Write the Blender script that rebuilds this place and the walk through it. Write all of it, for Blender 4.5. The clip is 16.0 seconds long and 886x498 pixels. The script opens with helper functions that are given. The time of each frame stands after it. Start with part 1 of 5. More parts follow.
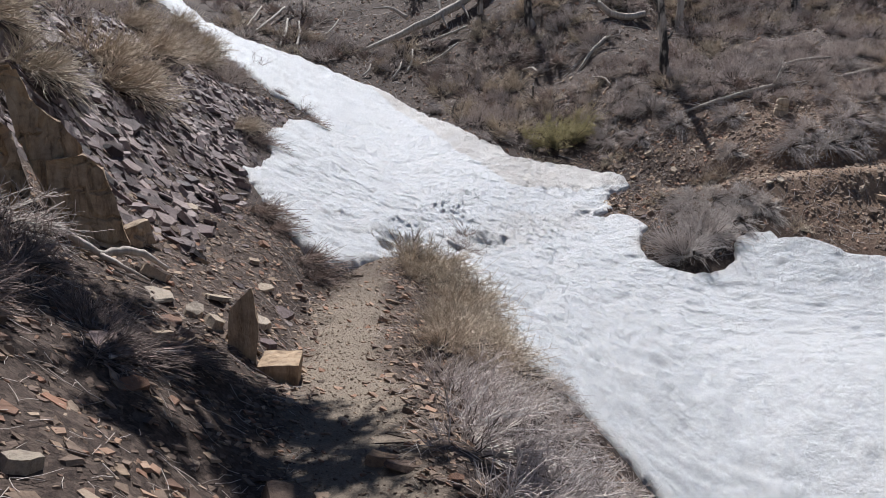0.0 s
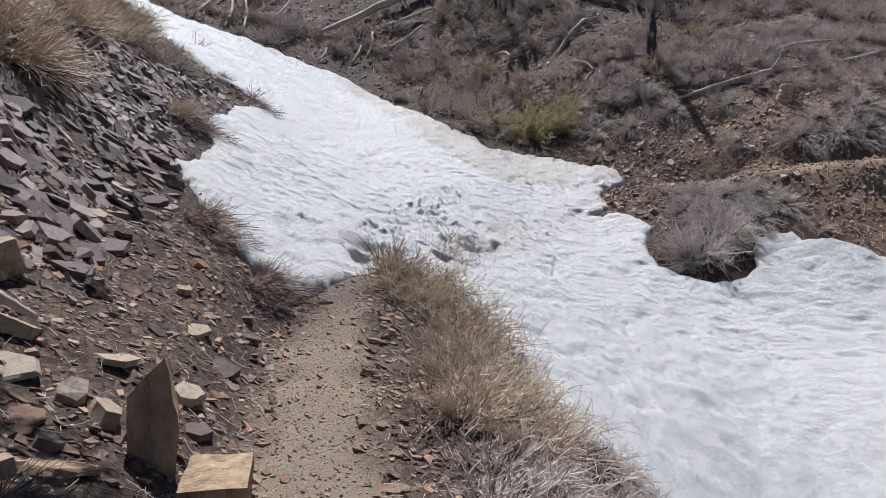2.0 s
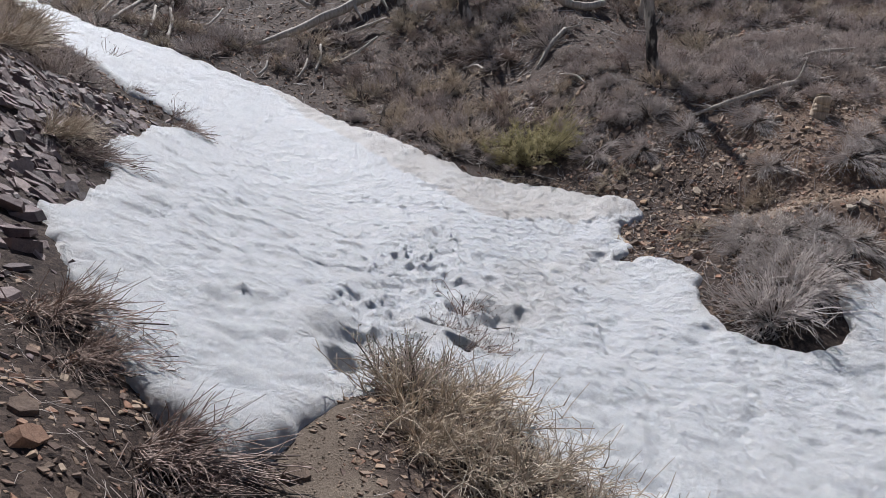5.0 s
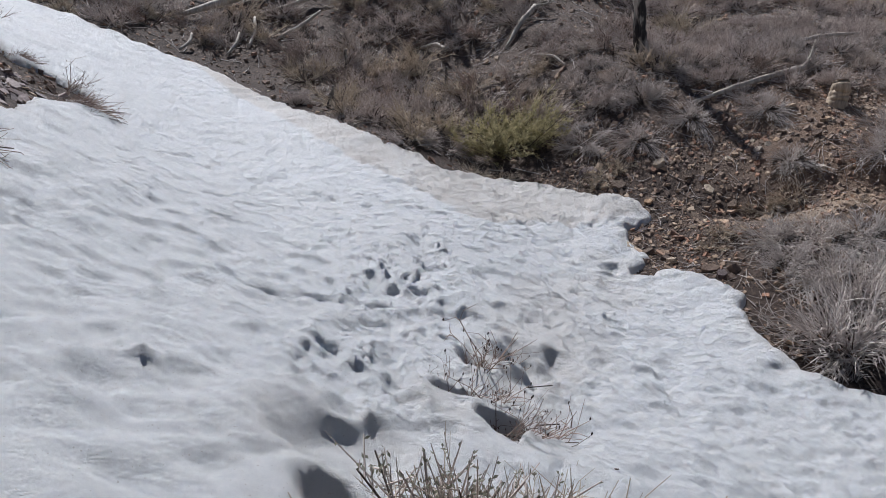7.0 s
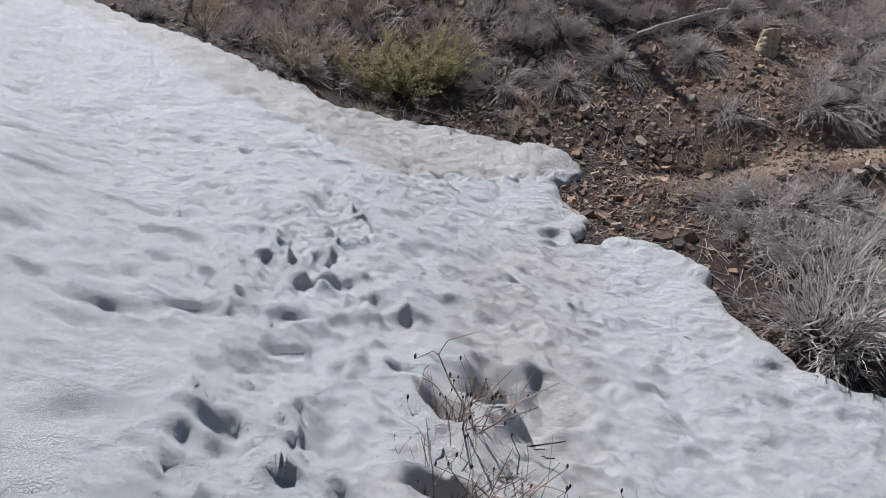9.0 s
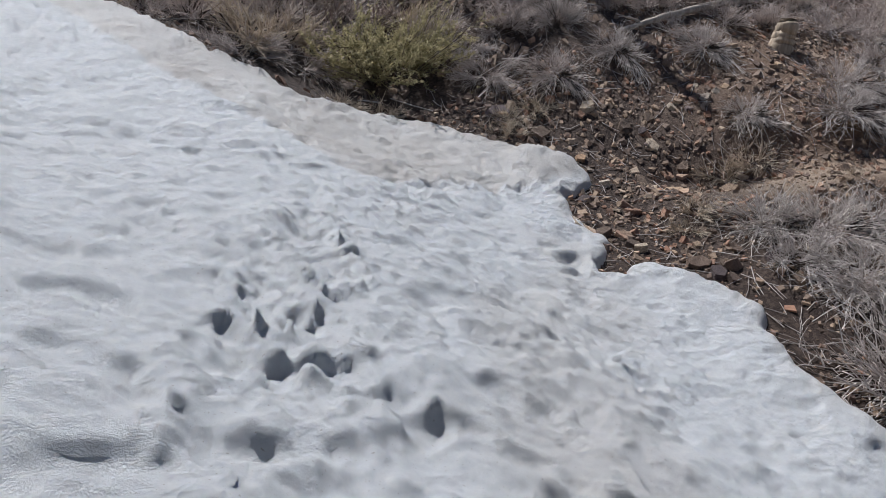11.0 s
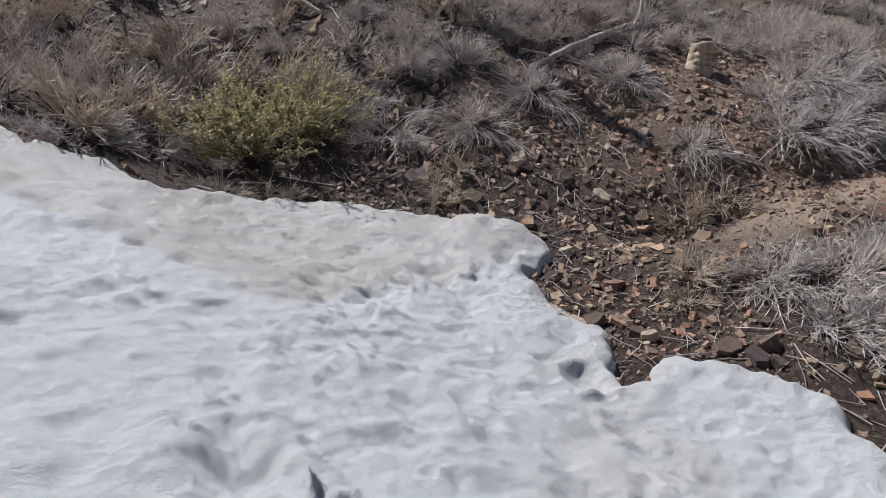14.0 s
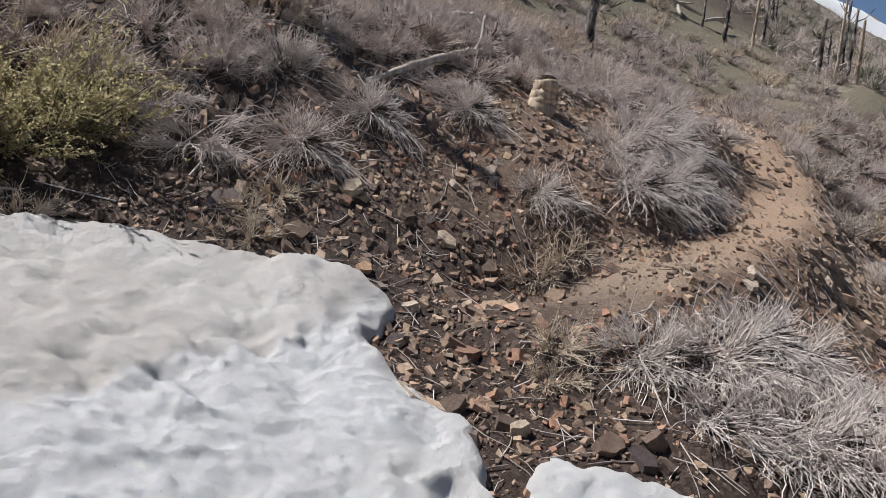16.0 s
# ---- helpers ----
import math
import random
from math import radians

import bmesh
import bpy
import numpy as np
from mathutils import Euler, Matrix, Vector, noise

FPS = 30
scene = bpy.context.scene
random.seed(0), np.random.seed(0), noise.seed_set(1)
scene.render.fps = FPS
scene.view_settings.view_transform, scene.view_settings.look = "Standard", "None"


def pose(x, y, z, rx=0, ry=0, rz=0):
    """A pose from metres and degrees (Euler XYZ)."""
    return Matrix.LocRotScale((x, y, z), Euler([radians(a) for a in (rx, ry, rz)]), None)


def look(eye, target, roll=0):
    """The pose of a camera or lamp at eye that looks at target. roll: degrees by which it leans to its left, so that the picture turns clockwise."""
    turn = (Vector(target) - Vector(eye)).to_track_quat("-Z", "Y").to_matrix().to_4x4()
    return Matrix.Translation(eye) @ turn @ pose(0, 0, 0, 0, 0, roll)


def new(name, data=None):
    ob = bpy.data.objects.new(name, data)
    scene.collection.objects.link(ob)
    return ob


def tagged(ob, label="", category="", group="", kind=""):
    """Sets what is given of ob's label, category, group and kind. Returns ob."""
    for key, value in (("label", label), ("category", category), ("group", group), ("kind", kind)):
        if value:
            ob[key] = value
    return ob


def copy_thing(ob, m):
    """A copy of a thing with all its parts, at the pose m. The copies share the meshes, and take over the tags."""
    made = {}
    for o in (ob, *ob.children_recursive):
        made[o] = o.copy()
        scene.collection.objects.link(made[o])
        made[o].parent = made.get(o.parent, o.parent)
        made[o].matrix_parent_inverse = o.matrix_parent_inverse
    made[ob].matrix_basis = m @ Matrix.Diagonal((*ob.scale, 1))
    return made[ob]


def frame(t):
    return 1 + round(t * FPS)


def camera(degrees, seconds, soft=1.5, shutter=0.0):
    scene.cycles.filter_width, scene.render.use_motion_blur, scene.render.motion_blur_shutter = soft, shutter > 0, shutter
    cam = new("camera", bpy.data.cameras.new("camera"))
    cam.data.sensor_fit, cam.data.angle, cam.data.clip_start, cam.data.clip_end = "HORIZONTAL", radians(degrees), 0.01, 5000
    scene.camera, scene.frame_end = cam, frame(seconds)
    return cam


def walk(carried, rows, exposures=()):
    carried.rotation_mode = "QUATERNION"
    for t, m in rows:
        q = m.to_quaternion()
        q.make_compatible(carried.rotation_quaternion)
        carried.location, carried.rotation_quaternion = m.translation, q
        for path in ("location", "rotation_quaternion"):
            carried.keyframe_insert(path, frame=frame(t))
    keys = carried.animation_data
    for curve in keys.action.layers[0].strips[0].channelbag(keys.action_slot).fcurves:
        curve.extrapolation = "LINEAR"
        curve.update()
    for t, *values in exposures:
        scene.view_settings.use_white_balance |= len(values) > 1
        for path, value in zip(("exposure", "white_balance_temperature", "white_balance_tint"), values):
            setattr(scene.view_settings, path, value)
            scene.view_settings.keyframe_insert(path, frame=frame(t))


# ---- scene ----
cam = camera(62.5, 16.0, soft=0.5)
METRES, EYE, TILT, LEAN, TURN = 16.0, 1.55, -9.5, 0.0, 0.0
ROWS = [
    (0.0, 0.0, 0.0, 0.0, 0.0, 0.0, -0.0),
    (0.5, -0.0042, 0.0376, 0.0022, 0.09, -2.62, -0.33),
    (1.0, -0.0097, 0.0721, 0.0072, 1.19, -2.95, -0.2),
    (1.5, -0.0206, 0.1062, 0.0104, -0.73, -2.16, -0.34),
    (2.0, -0.0271, 0.145, 0.0143, -3.68, -0.43, 0.58),
    (2.5, -0.037, 0.1803, 0.019, -4.97, 0.51, 0.52),
    (3.0, -0.0401, 0.2171, 0.0247, -5.93, 0.73, 0.89),
    (3.5, -0.0424, 0.2518, 0.0321, -6.54, 1.03, 1.28),
    (4.0, -0.0488, 0.2863, 0.0377, -6.67, 1.37, 1.34),
    (6.5, -0.0653, 0.4943, 0.0575, -12.24, 1.46, 2.33),
    (7.0, -0.0704, 0.53, 0.0631, -13.71, 1.09, 1.94),
    (7.5, -0.0768, 0.5634, 0.0678, -17.37, -0.2, 1.78),
    (8.0, -0.0763, 0.5973, 0.0708, -20.82, -1.31, 1.97),
    (8.5, -0.0735, 0.6293, 0.0749, -23.27, -2.49, 1.66),
    (9.0, -0.0674, 0.6621, 0.0789, -24.63, -3.76, 1.02),
    (11.5, -0.046, 0.7851, 0.0948, -29.62, -4.88, 0.64),
    (12.0, -0.0401, 0.8102, 0.0967, -29.66, -5.72, 2.32),
    (12.5, -0.037, 0.8272, 0.1056, -28.67, -4.69, 3.83),
    (13.0, -0.0391, 0.8442, 0.1173, -29.86, -3.51, 3.08),
    (13.5, -0.0326, 0.8627, 0.1208, -32.24, -1.7, 5.96),
    (14.0, -0.0222, 0.8839, 0.1237, -39.47, -1.82, 7.43),
    (14.5, -0.0178, 0.8984, 0.1324, -44.9, -1.92, 6.23),
    (15.0, -0.0029, 0.9188, 0.1334, -47.81, -0.92, 5.98),
    (15.5, 0.0076, 0.9394, 0.1366, -50.93, -0.96, 4.64),
    (16.0, 0.0205, 0.958, 0.1421, -55.93, -2.33, 2.76),
]
walk(cam, [(t, pose(0, 0, EYE, TILT, LEAN, TURN) @ pose(METRES * x, METRES * y, METRES * z, 90 + pitch, roll, yaw)) for t, x, y, z, yaw, pitch, roll in ROWS],
     exposures=((0, 0.5, 6150, 11), (4, 0.44, 6150, 12), (7, 0.28, 6000, 11), (12.5, 0.27, 6000, 10), (14.5, 0.46, 6150, 11), (16, 0.6, 6350, 11)))

# ---- light: a clear spring noon, the sun ahead of the walker ----
SUN_AZ, SUN_EL = -9.0, 56.0        # degrees from +y towards +x, and above the horizon
world = bpy.data.worlds.new("sky")
scene.world = world
world.use_nodes = True
wn = world.node_tree.nodes
sky = wn.new("ShaderNodeTexSky")
sky.sky_type, sky.sun_disc = "NISHITA", False
sky.sun_elevation, sky.sun_rotation = radians(SUN_EL), radians(SUN_AZ)
sky.altitude, sky.dust_density, sky.air_density = 2600, 0.4, 0.8
wn["Background"].inputs["Strength"].default_value = 0.05
world.node_tree.links.new(sky.outputs[0], wn["Background"].inputs["Color"])
sun = new("sun", bpy.data.lights.new("sun", "SUN"))
sun.data.energy, sun.data.angle, sun.data.color = 5.0, radians(0.6), (1.0, 0.975, 0.95)
a, e = radians(SUN_AZ), radians(SUN_EL)
sun.matrix_world = look((0, 0, 60), Vector((0, 0, 60)) - Vector((math.sin(a) * math.cos(e), math.cos(a) * math.cos(e), math.sin(e))))


# ---- materials ----
def material(name, rough=0.9, metal=0.0):
    m = bpy.data.materials.new(name)
    m.use_nodes = True
    b = m.node_tree.nodes["Principled BSDF"]
    b.inputs["Roughness"].default_value, b.inputs["Metallic"].default_value = rough, metal
    b.inputs["Specular IOR Level"].default_value = 0.25
    return m, m.node_tree.nodes, m.node_tree.links, b


def rgb(c):
    return (c[0], c[1], c[2], 1.0)


def ramp(n, l, source, stops):
    """A colour ramp fed by source."""
    r = n.new("ShaderNodeValToRGB")
    el = r.color_ramp.elements
    while len(el) < len(stops):
        el.new(0.5)
    for k, (p, c) in enumerate(stops):
        el[k].position, el[k].color = p, rgb(c)
    l.new(source, r.inputs[0])
    return r.outputs[0]


def tex(n, l, scale, detail=6.0, rough=0.6, kind="Object", voronoi=False, stretch=None):
    c = n.new("ShaderNodeTexCoord")
    out = c.outputs[kind]
    if stretch:
        mp = n.new("ShaderNodeMapping")
        mp.inputs["Scale"].default_value = stretch
        l.new(out, mp.inputs[0])
        out = mp.outputs[0]
    if voronoi:
        t = n.new("ShaderNodeTexVoronoi")
    else:
        t = n.new("ShaderNodeTexNoise")
        t.inputs["Detail"].default_value, t.inputs["Roughness"].default_value = detail, rough
    t.inputs["Scale"].default_value = scale
    l.new(out, t.inputs["Vector"])
    return t


def mix(n, l, fac, a, b, how="MIX"):
    m = n.new("ShaderNodeMix")
    m.data_type, m.blend_type = "RGBA", how
    for socket, v in ((m.inputs[0], fac), (m.inputs[6], a), (m.inputs[7], b)):
        if isinstance(v, (float, int)):
            socket.default_value = v
        elif isinstance(v, tuple):
            socket.default_value = rgb(v)
        else:
            l.new(v, socket)
    return m.outputs[2]


def bump(n, l, b, height, strength, distance):
    k = n.new("ShaderNodeBump")
    k.inputs["Strength"].default_value, k.inputs["Distance"].default_value = strength, distance
    l.new(height, k.inputs["Height"])
    l.new(k.outputs[0], b.inputs["Normal"])


def attribute(n, name):
    at = n.new("ShaderNodeAttribute")
    at.attribute_name = name
    return at.outputs["Fac"]


def ground_material():
    m, n, l, b = material("stony_dirt")
    fine = tex(n, l, 55, 8, 0.7)
    wide = tex(n, l, 1.6, 9, 0.72)
    chips = tex(n, l, 26, voronoi=True)
    base = ramp(n, l, fine.outputs[0], [(0.3, (0.024, 0.017, 0.014)), (0.5, (0.07, 0.049, 0.039)), (0.7, (0.18, 0.13, 0.102))])
    tint = ramp(n, l, wide.outputs[0], [(0.36, (0.35, 0.31, 0.29)), (0.5, (0.72, 0.66, 0.62)), (0.64, (1.0, 0.95, 0.9))])
    soil = mix(n, l, 0.75, base, tint, "MULTIPLY")
    flake = ramp(n, l, chips.outputs["Color"], [(0.15, (0.06, 0.044, 0.037)), (0.5, (0.16, 0.12, 0.097)), (0.85, (0.42, 0.32, 0.25))])
    soil = mix(n, l, 0.25, soil, flake)
    dust = ramp(n, l, fine.outputs[0], [(0.25, (0.17, 0.136, 0.10)), (0.55, (0.31, 0.25, 0.188)), (0.8, (0.46, 0.382, 0.30))])
    soil = mix(n, l, attribute(n, "trail"), soil, dust)
    soil = mix(n, l, attribute(n, "ochre"), soil, ramp(n, l, fine.outputs[0], [(0.25, (0.17, 0.105, 0.068)), (0.55, (0.33, 0.218, 0.145)), (0.8, (0.48, 0.35, 0.25))]))
    soil = mix(n, l, attribute(n, "grass"), soil, ramp(n, l, fine.outputs[0], [(0.3, (0.15, 0.14, 0.085)), (0.7, (0.34, 0.31, 0.21))]))
    wet = attribute(n, "wet")
    soil = mix(n, l, wet, soil, (0.45, 0.42, 0.42), "MULTIPLY")
    l.new(soil, b.inputs["Base Color"])
    bump(n, l, b, fine.outputs[0], 0.9, 0.035)
    return m


def snow_material():
    m, n, l, b = material("old_snow", 0.55)
    grain = tex(n, l, 160, 4, 0.7)
    lumps = tex(n, l, 14, 6, 0.65)
    wide = tex(n, l, 0.9, 6, 0.65)
    clean = ramp(n, l, lumps.outputs[0], [(0.3, (0.75, 0.755, 0.76)), (0.7, (0.85, 0.85, 0.84))])
    dirt = ramp(n, l, wide.outputs[0], [(0.35, (0.60, 0.55, 0.50)), (0.65, (0.78, 0.74, 0.69))])
    col = mix(n, l, attribute(n, "dirt"), clean, dirt)
    speck = ramp(n, l, tex(n, l, 70, 3, 0.5).outputs[0], [(0.26, (0.55, 0.48, 0.42)), (0.33, (1, 1, 1))])
    col = mix(n, l, 0.6, col, speck, "MULTIPLY")
    col = mix(n, l, 0.2, col, ramp(n, l, tex(n, l, 45, 5, 0.75).outputs[0], [(0.35, (0.82, 0.83, 0.85)), (0.6, (1, 1, 1))]), "MULTIPLY")
    l.new(col, b.inputs["Base Color"])
    b.inputs["Subsurface Weight"].default_value = 0.1
    b.inputs["Subsurface Radius"].default_value = (0.04, 0.05, 0.065)
    b.inputs["Subsurface Scale"].default_value = 0.25
    add = n.new("ShaderNodeMath")
    add.operation = "MULTIPLY_ADD"
    l.new(lumps.outputs[0], add.inputs[0])
    add.inputs[1].default_value = 2.0
    l.new(grain.outputs[0], add.inputs[2])
    bump(n, l, b, add.outputs[0], 0.9, 0.048)
    return m


GROUND, SNOW = ground_material(), snow_material()

# ---- the lie of the land: heights every few metres, joined by smooth curves ----
GX = np.array([-11, -7, -4, -1.5, 1, 3.5, 6, 9, 13, 19.0])
GY = np.array([-4, 2, 6, 9.5, 13, 16.5, 19, 22, 28, 38.0])
GZ = np.array([[5.57, 2.81, 1.21, 0.85, -0.11, -2.00, -3.32, -4.53, -5.81, -7.41],
               [7.36, 4.19, 1.94, 0.40, -0.65, -2.05, -2.81, -3.64, -4.50, -5.50],
               [8.03, 4.57, 1.08, -0.29, -1.02, -2.92, -2.59, -3.05, -3.57, -4.05],
               [7.72, 4.17, 1.03, -0.30, -1.09, -2.14, -1.93, -2.46, -2.65, -2.55],
               [6.87, 3.52, 1.11, 0.01, -0.83, -1.42, -1.87, -1.93, -1.43, -0.77],
               [6.10, 3.55, 1.48, 0.30, -0.17, -0.78, -0.26, 0.14, 0.45, 1.15],
               [5.65, 3.29, 1.55, 0.47, 0.25, -0.10, 0.34, 1.46, 1.99, 2.41],
               [5.38, 3.35, 1.95, 1.16, 1.13, 0.95, 2.27, 2.87, 3.38, 2.94],
               [5.71, 4.46, 3.65, 3.22, 3.35, 4.32, 5.22, 4.93, 5.67, 6.04],
               [7.73, 8.02, 8.52, 9.26, 10.28, 11.47, 12.53, 12.99, 12.91, 12.65]]).T


def weights(g, v):
    """Weights of the lattice lines g for the places v, along a smooth curve."""
    v = np.clip(v, g[0], g[-1])
    i = np.clip(np.searchsorted(g, v, side="right") - 1, 0, len(g) - 2)
    h = g[i + 1] - g[i]
    t = (v - g[i]) / h
    w = np.zeros((len(v), len(g)))
    k = np.arange(len(v))
    h01 = 3 * t ** 2 - 2 * t ** 3
    np.add.at(w, (k, i), 1 - h01)
    np.add.at(w, (k, i + 1), h01)
    for j, s in ((i, t ** 3 - 2 * t ** 2 + t), (i + 1, t ** 3 - t ** 2)):
        a, b = np.maximum(j - 1, 0), np.minimum(j + 1, len(g) - 1)
        np.add.at(w, (k, b), s * h / (g[b] - g[a]))
        np.add.at(w, (k, a), -s * h / (g[b] - g[a]))
    return w


def far_hill(x, y):
    """The hillsides beyond: up ahead to a crest, up on the scree side, down behind."""
    d = x * math.sin(radians(33)) + y * math.cos(radians(33))
    z = 0.31 * np.minimum(d, 150) - 0.1 * np.maximum(d - 150, 0)
    z = z + 0.55 * np.clip(-11 - x, 0, 40)
    return z + 0.22 * np.maximum(-d - 60, 0)


def lie(x, y):
    """Height of the land at x, y (arrays), before trail and relief."""
    x, y = np.atleast_1d(np.asarray(x, float)), np.atleast_1d(np.asarray(y, float))
    cx, cy = np.clip(x, GX[0], GX[-1]), np.clip(y, GY[0], GY[-1])
    z = np.einsum("ki,ij,kj->k", weights(GX, cx), GZ, weights(GY, cy))
    return z + far_hill(x, y) - far_hill(cx, cy)


def along(line, x, y):
    """Distance to a broken line, and how far along it the nearest place lies."""
    best, where, run = np.full(len(x), 1e9), np.zeros(len(x)), 0.0
    for (ax, ay), (bx, by) in zip(line, line[1:]):
        dx, dy = bx - ax, by - ay
        s = np.clip(((x - ax) * dx + (y - ay) * dy) / (dx * dx + dy * dy), 0, 1)
        d = np.hypot(x - ax - s * dx, y - ay - s * dy)
        where = np.where(d < best, run + s * math.hypot(dx, dy), where)
        best = np.minimum(best, d)
        run += math.hypot(dx, dy)
    return best, where


def inside(line, x, y):
    """Whether places lie inside a closed line."""
    odd = np.zeros(len(x), bool)
    for (ax, ay), (bx, by) in zip(line, line[1:] + line[:1]):
        if ay != by:
            odd ^= ((ay > y) != (by > y)) & (x < (bx - ax) * (y - ay) / (by - ay) + ax)
    return odd


def step(a, b, v):
    t = np.clip((v - a) / (b - a), 0, 1)
    return t * t * (3 - 2 * t)


_rng = np.random.RandomState(7)
_table = _rng.rand(256, 256)


def ripple(x, y, size, seed=0):
    """Smooth noise of -1 to 1 with bumps of about that size."""
    u, v = x / size + 37.3 * seed + 1000, y / size + 11.7 * seed + 1000
    i, j = np.floor(u).astype(int), np.floor(v).astype(int)
    s, t = u - i, v - j
    s, t = s * s * (3 - 2 * s), t * t * (3 - 2 * t)
    q = lambda a, b: _table[a % 256, b % 256]
    return 2 * ((q(i, j) * (1 - s) + q(i + 1, j) * s) * (1 - t) + (q(i, j + 1) * (1 - s) + q(i + 1, j + 1) * s) * t) - 1


TRAIL_NEAR = [(0.2, -6), (0.0, 0), (-0.3, 2.3), (-0.62, 4.7), (-0.95, 6.5), (-1.05, 8.1), (-1.17, 9.8), (-1.1, 11)]
TRAIL_FAR = [(5.9, 18.15), (6.4, 17.9), (7.3, 17.6), (8.1, 17.4), (9.5, 17.25), (11.0, 17.25), (12.3, 17.4), (14.0, 17.8), (15.1, 18.3), (16.2, 19.0), (17.5, 20.6), (18.5, 24)]

SNOW_RIGHT = [(-18.5, 47), (-14.5, 39), (-11.3, 33.4), (-9.2, 29.6), (-7.7, 28.5), (-5.6, 28.2), (-4.2, 27.7), (-3.4, 27.4), (-1.9, 26.8), (-1.0, 25.3), (-0.2, 24.1), (0.6, 22.9),
              (1.1, 22.1), (1.7, 21.7), (1.95, 20.95), (2.5, 20.98), (3.4, 20.7), (3.9, 20.2), (4.3, 19.73), (4.7, 19.4), (4.84, 18.95), (4.8, 18.8), (4.33, 18.7), (4.1, 18.25), (4.08, 17.95),
              (4.15, 17.72), (4.0, 17.55), (3.6, 17.27), (3.58, 17.1), (3.8, 17.06), (4.1, 17.22), (4.27, 17.18), (4.45, 16.7), (4.57, 16.17), (4.3, 15.75)]
SNOW_LOW = [(4.15, 15.2), (4.15, 14.6), (4.5, 14.3), (4.95, 14.23), (5.6, 14.35), (5.95, 14.6), (6.2, 15.3), (6.5, 15.45), (7.0, 15.42), (7.05, 15.15), (7.8, 15.12), (8.3, 14.75), (9.0, 14.5), (10.5, 13), (11.5, 9), (10, 4), (7, 2.2), (4.2, 3)]
SNOW_LEFT = [(2.9, 4.6), (2.35, 5.6), (1.85, 6.4), (1.5, 6.9), (1.25, 7.4), (1.02, 7.6), (0.8, 8.1), (0.73, 9), (0.72, 9.7), (0.65, 10.2), (0.5, 10.8), (0.4, 11.4), (0.1, 11.5), (-0.5, 10.95), (-0.9, 10.7), (-1.2, 10.3), (-1.3, 10.0), (-1.5, 9.72), (-1.8, 9.95), (-2.3, 10.45),
             (-2.45, 10.7), (-2.6, 11.1), (-3.1, 12.0), (-3.5, 12.75), (-3.4, 13.6), (-3.4, 14.6), (-3.85, 15.9), (-4.1, 19.8), (-3.85, 21.8), (-4.6, 22.3), (-5.1, 22.3), (-5.7, 23), (-6.4, 23.8), (-7.0, 23.6), (-7.35, 24.7), (-8, 25.8), (-9.1, 27.4), (-10.2, 29.4), (-12.6, 33), (-16, 39), (-21, 47)]
SNOW_LINE = SNOW_RIGHT + SNOW_LOW + SNOW_LEFT
MELT_HOLES = ((-0.82, 11.85, 0.38, 0.34, 0.12), (-0.88, 11.35, 0.17, 0.15, 0.22), (0.90, 13.80, 0.40, 0.34, 0.14), (0.80, 13.36, 0.26, 0.22, 0.11),
              (0.36, 13.60, 0.14, 0.19, 0.25), (0.02, 12.84, 0.19, 0.12, 0.25), (0.22, 12.5, 0.17, 0.13, 0.25), (3.34, 17.26, 0.2, 0.17, 0.075))   # x, y, radii, depth: bowls melted into the snow


def snow_depth(x, y):
    """How far inside the snow's outline (minus: outside), in metres, with a ragged edge."""
    d, _ = along(SNOW_LINE + SNOW_LINE[:1], x, y)
    d = np.where(inside(SNOW_LINE, x, y), d, -d)
    return d + 0.03 * ripple(x, y, 0.3, 1) + 0.025 * ripple(x, y, 0.13, 2)


def ground_height(x, y, rough=True):
    x, y = np.atleast_1d(np.asarray(x, float)), np.atleast_1d(np.asarray(y, float))
    z = lie(x, y)
    for line, half in ((TRAIL_NEAR, 0.36), (TRAIL_FAR, 0.45)):
        d, s = along(line, x, y)
        near = d < 2.0
        if near.any():
            px = np.array([p[0] for p in line])
            py = np.array([p[1] for p in line])
            run = np.concatenate([[0], np.cumsum(np.hypot(np.diff(px), np.diff(py)))])
            zt = lie(np.interp(s[near], run, px), np.interp(s[near], run, py))
            w = 1 - step(half * 0.8, half + 0.7, d[near])
            z[near] = z[near] * (1 - w) + (zt - 0.03) * w
    inner = snow_depth(x, y)
    z = z - 0.30 * step(0.0, 0.7, inner)
    for hx, hy, ra, rb, deep in MELT_HOLES:
        if deep > 0.24:                           # hummocks of soil that show in the melted bowls
            z = z + 0.23 * (1 - step(0.6, 1.7, np.hypot((x - hx) / ra, (y - hy) / rb)))
    if rough:
        on = np.minimum(1, along(TRAIL_NEAR, x, y)[0] / 0.5) * np.minimum(1, along(TRAIL_FAR, x, y)[0] / 0.6)
        on = on * (0.25 + 0.75 * step(0.0, 1.0, -inner))
        z = z + (0.10 * ripple(x, y, 1.3, 3) + 0.06 * ripple(x, y, 0.55, 4)) * (0.15 + 0.85 * on) + 0.022 * ripple(x, y, 0.22, 5) * (0.4 + 0.6 * on)
    return z


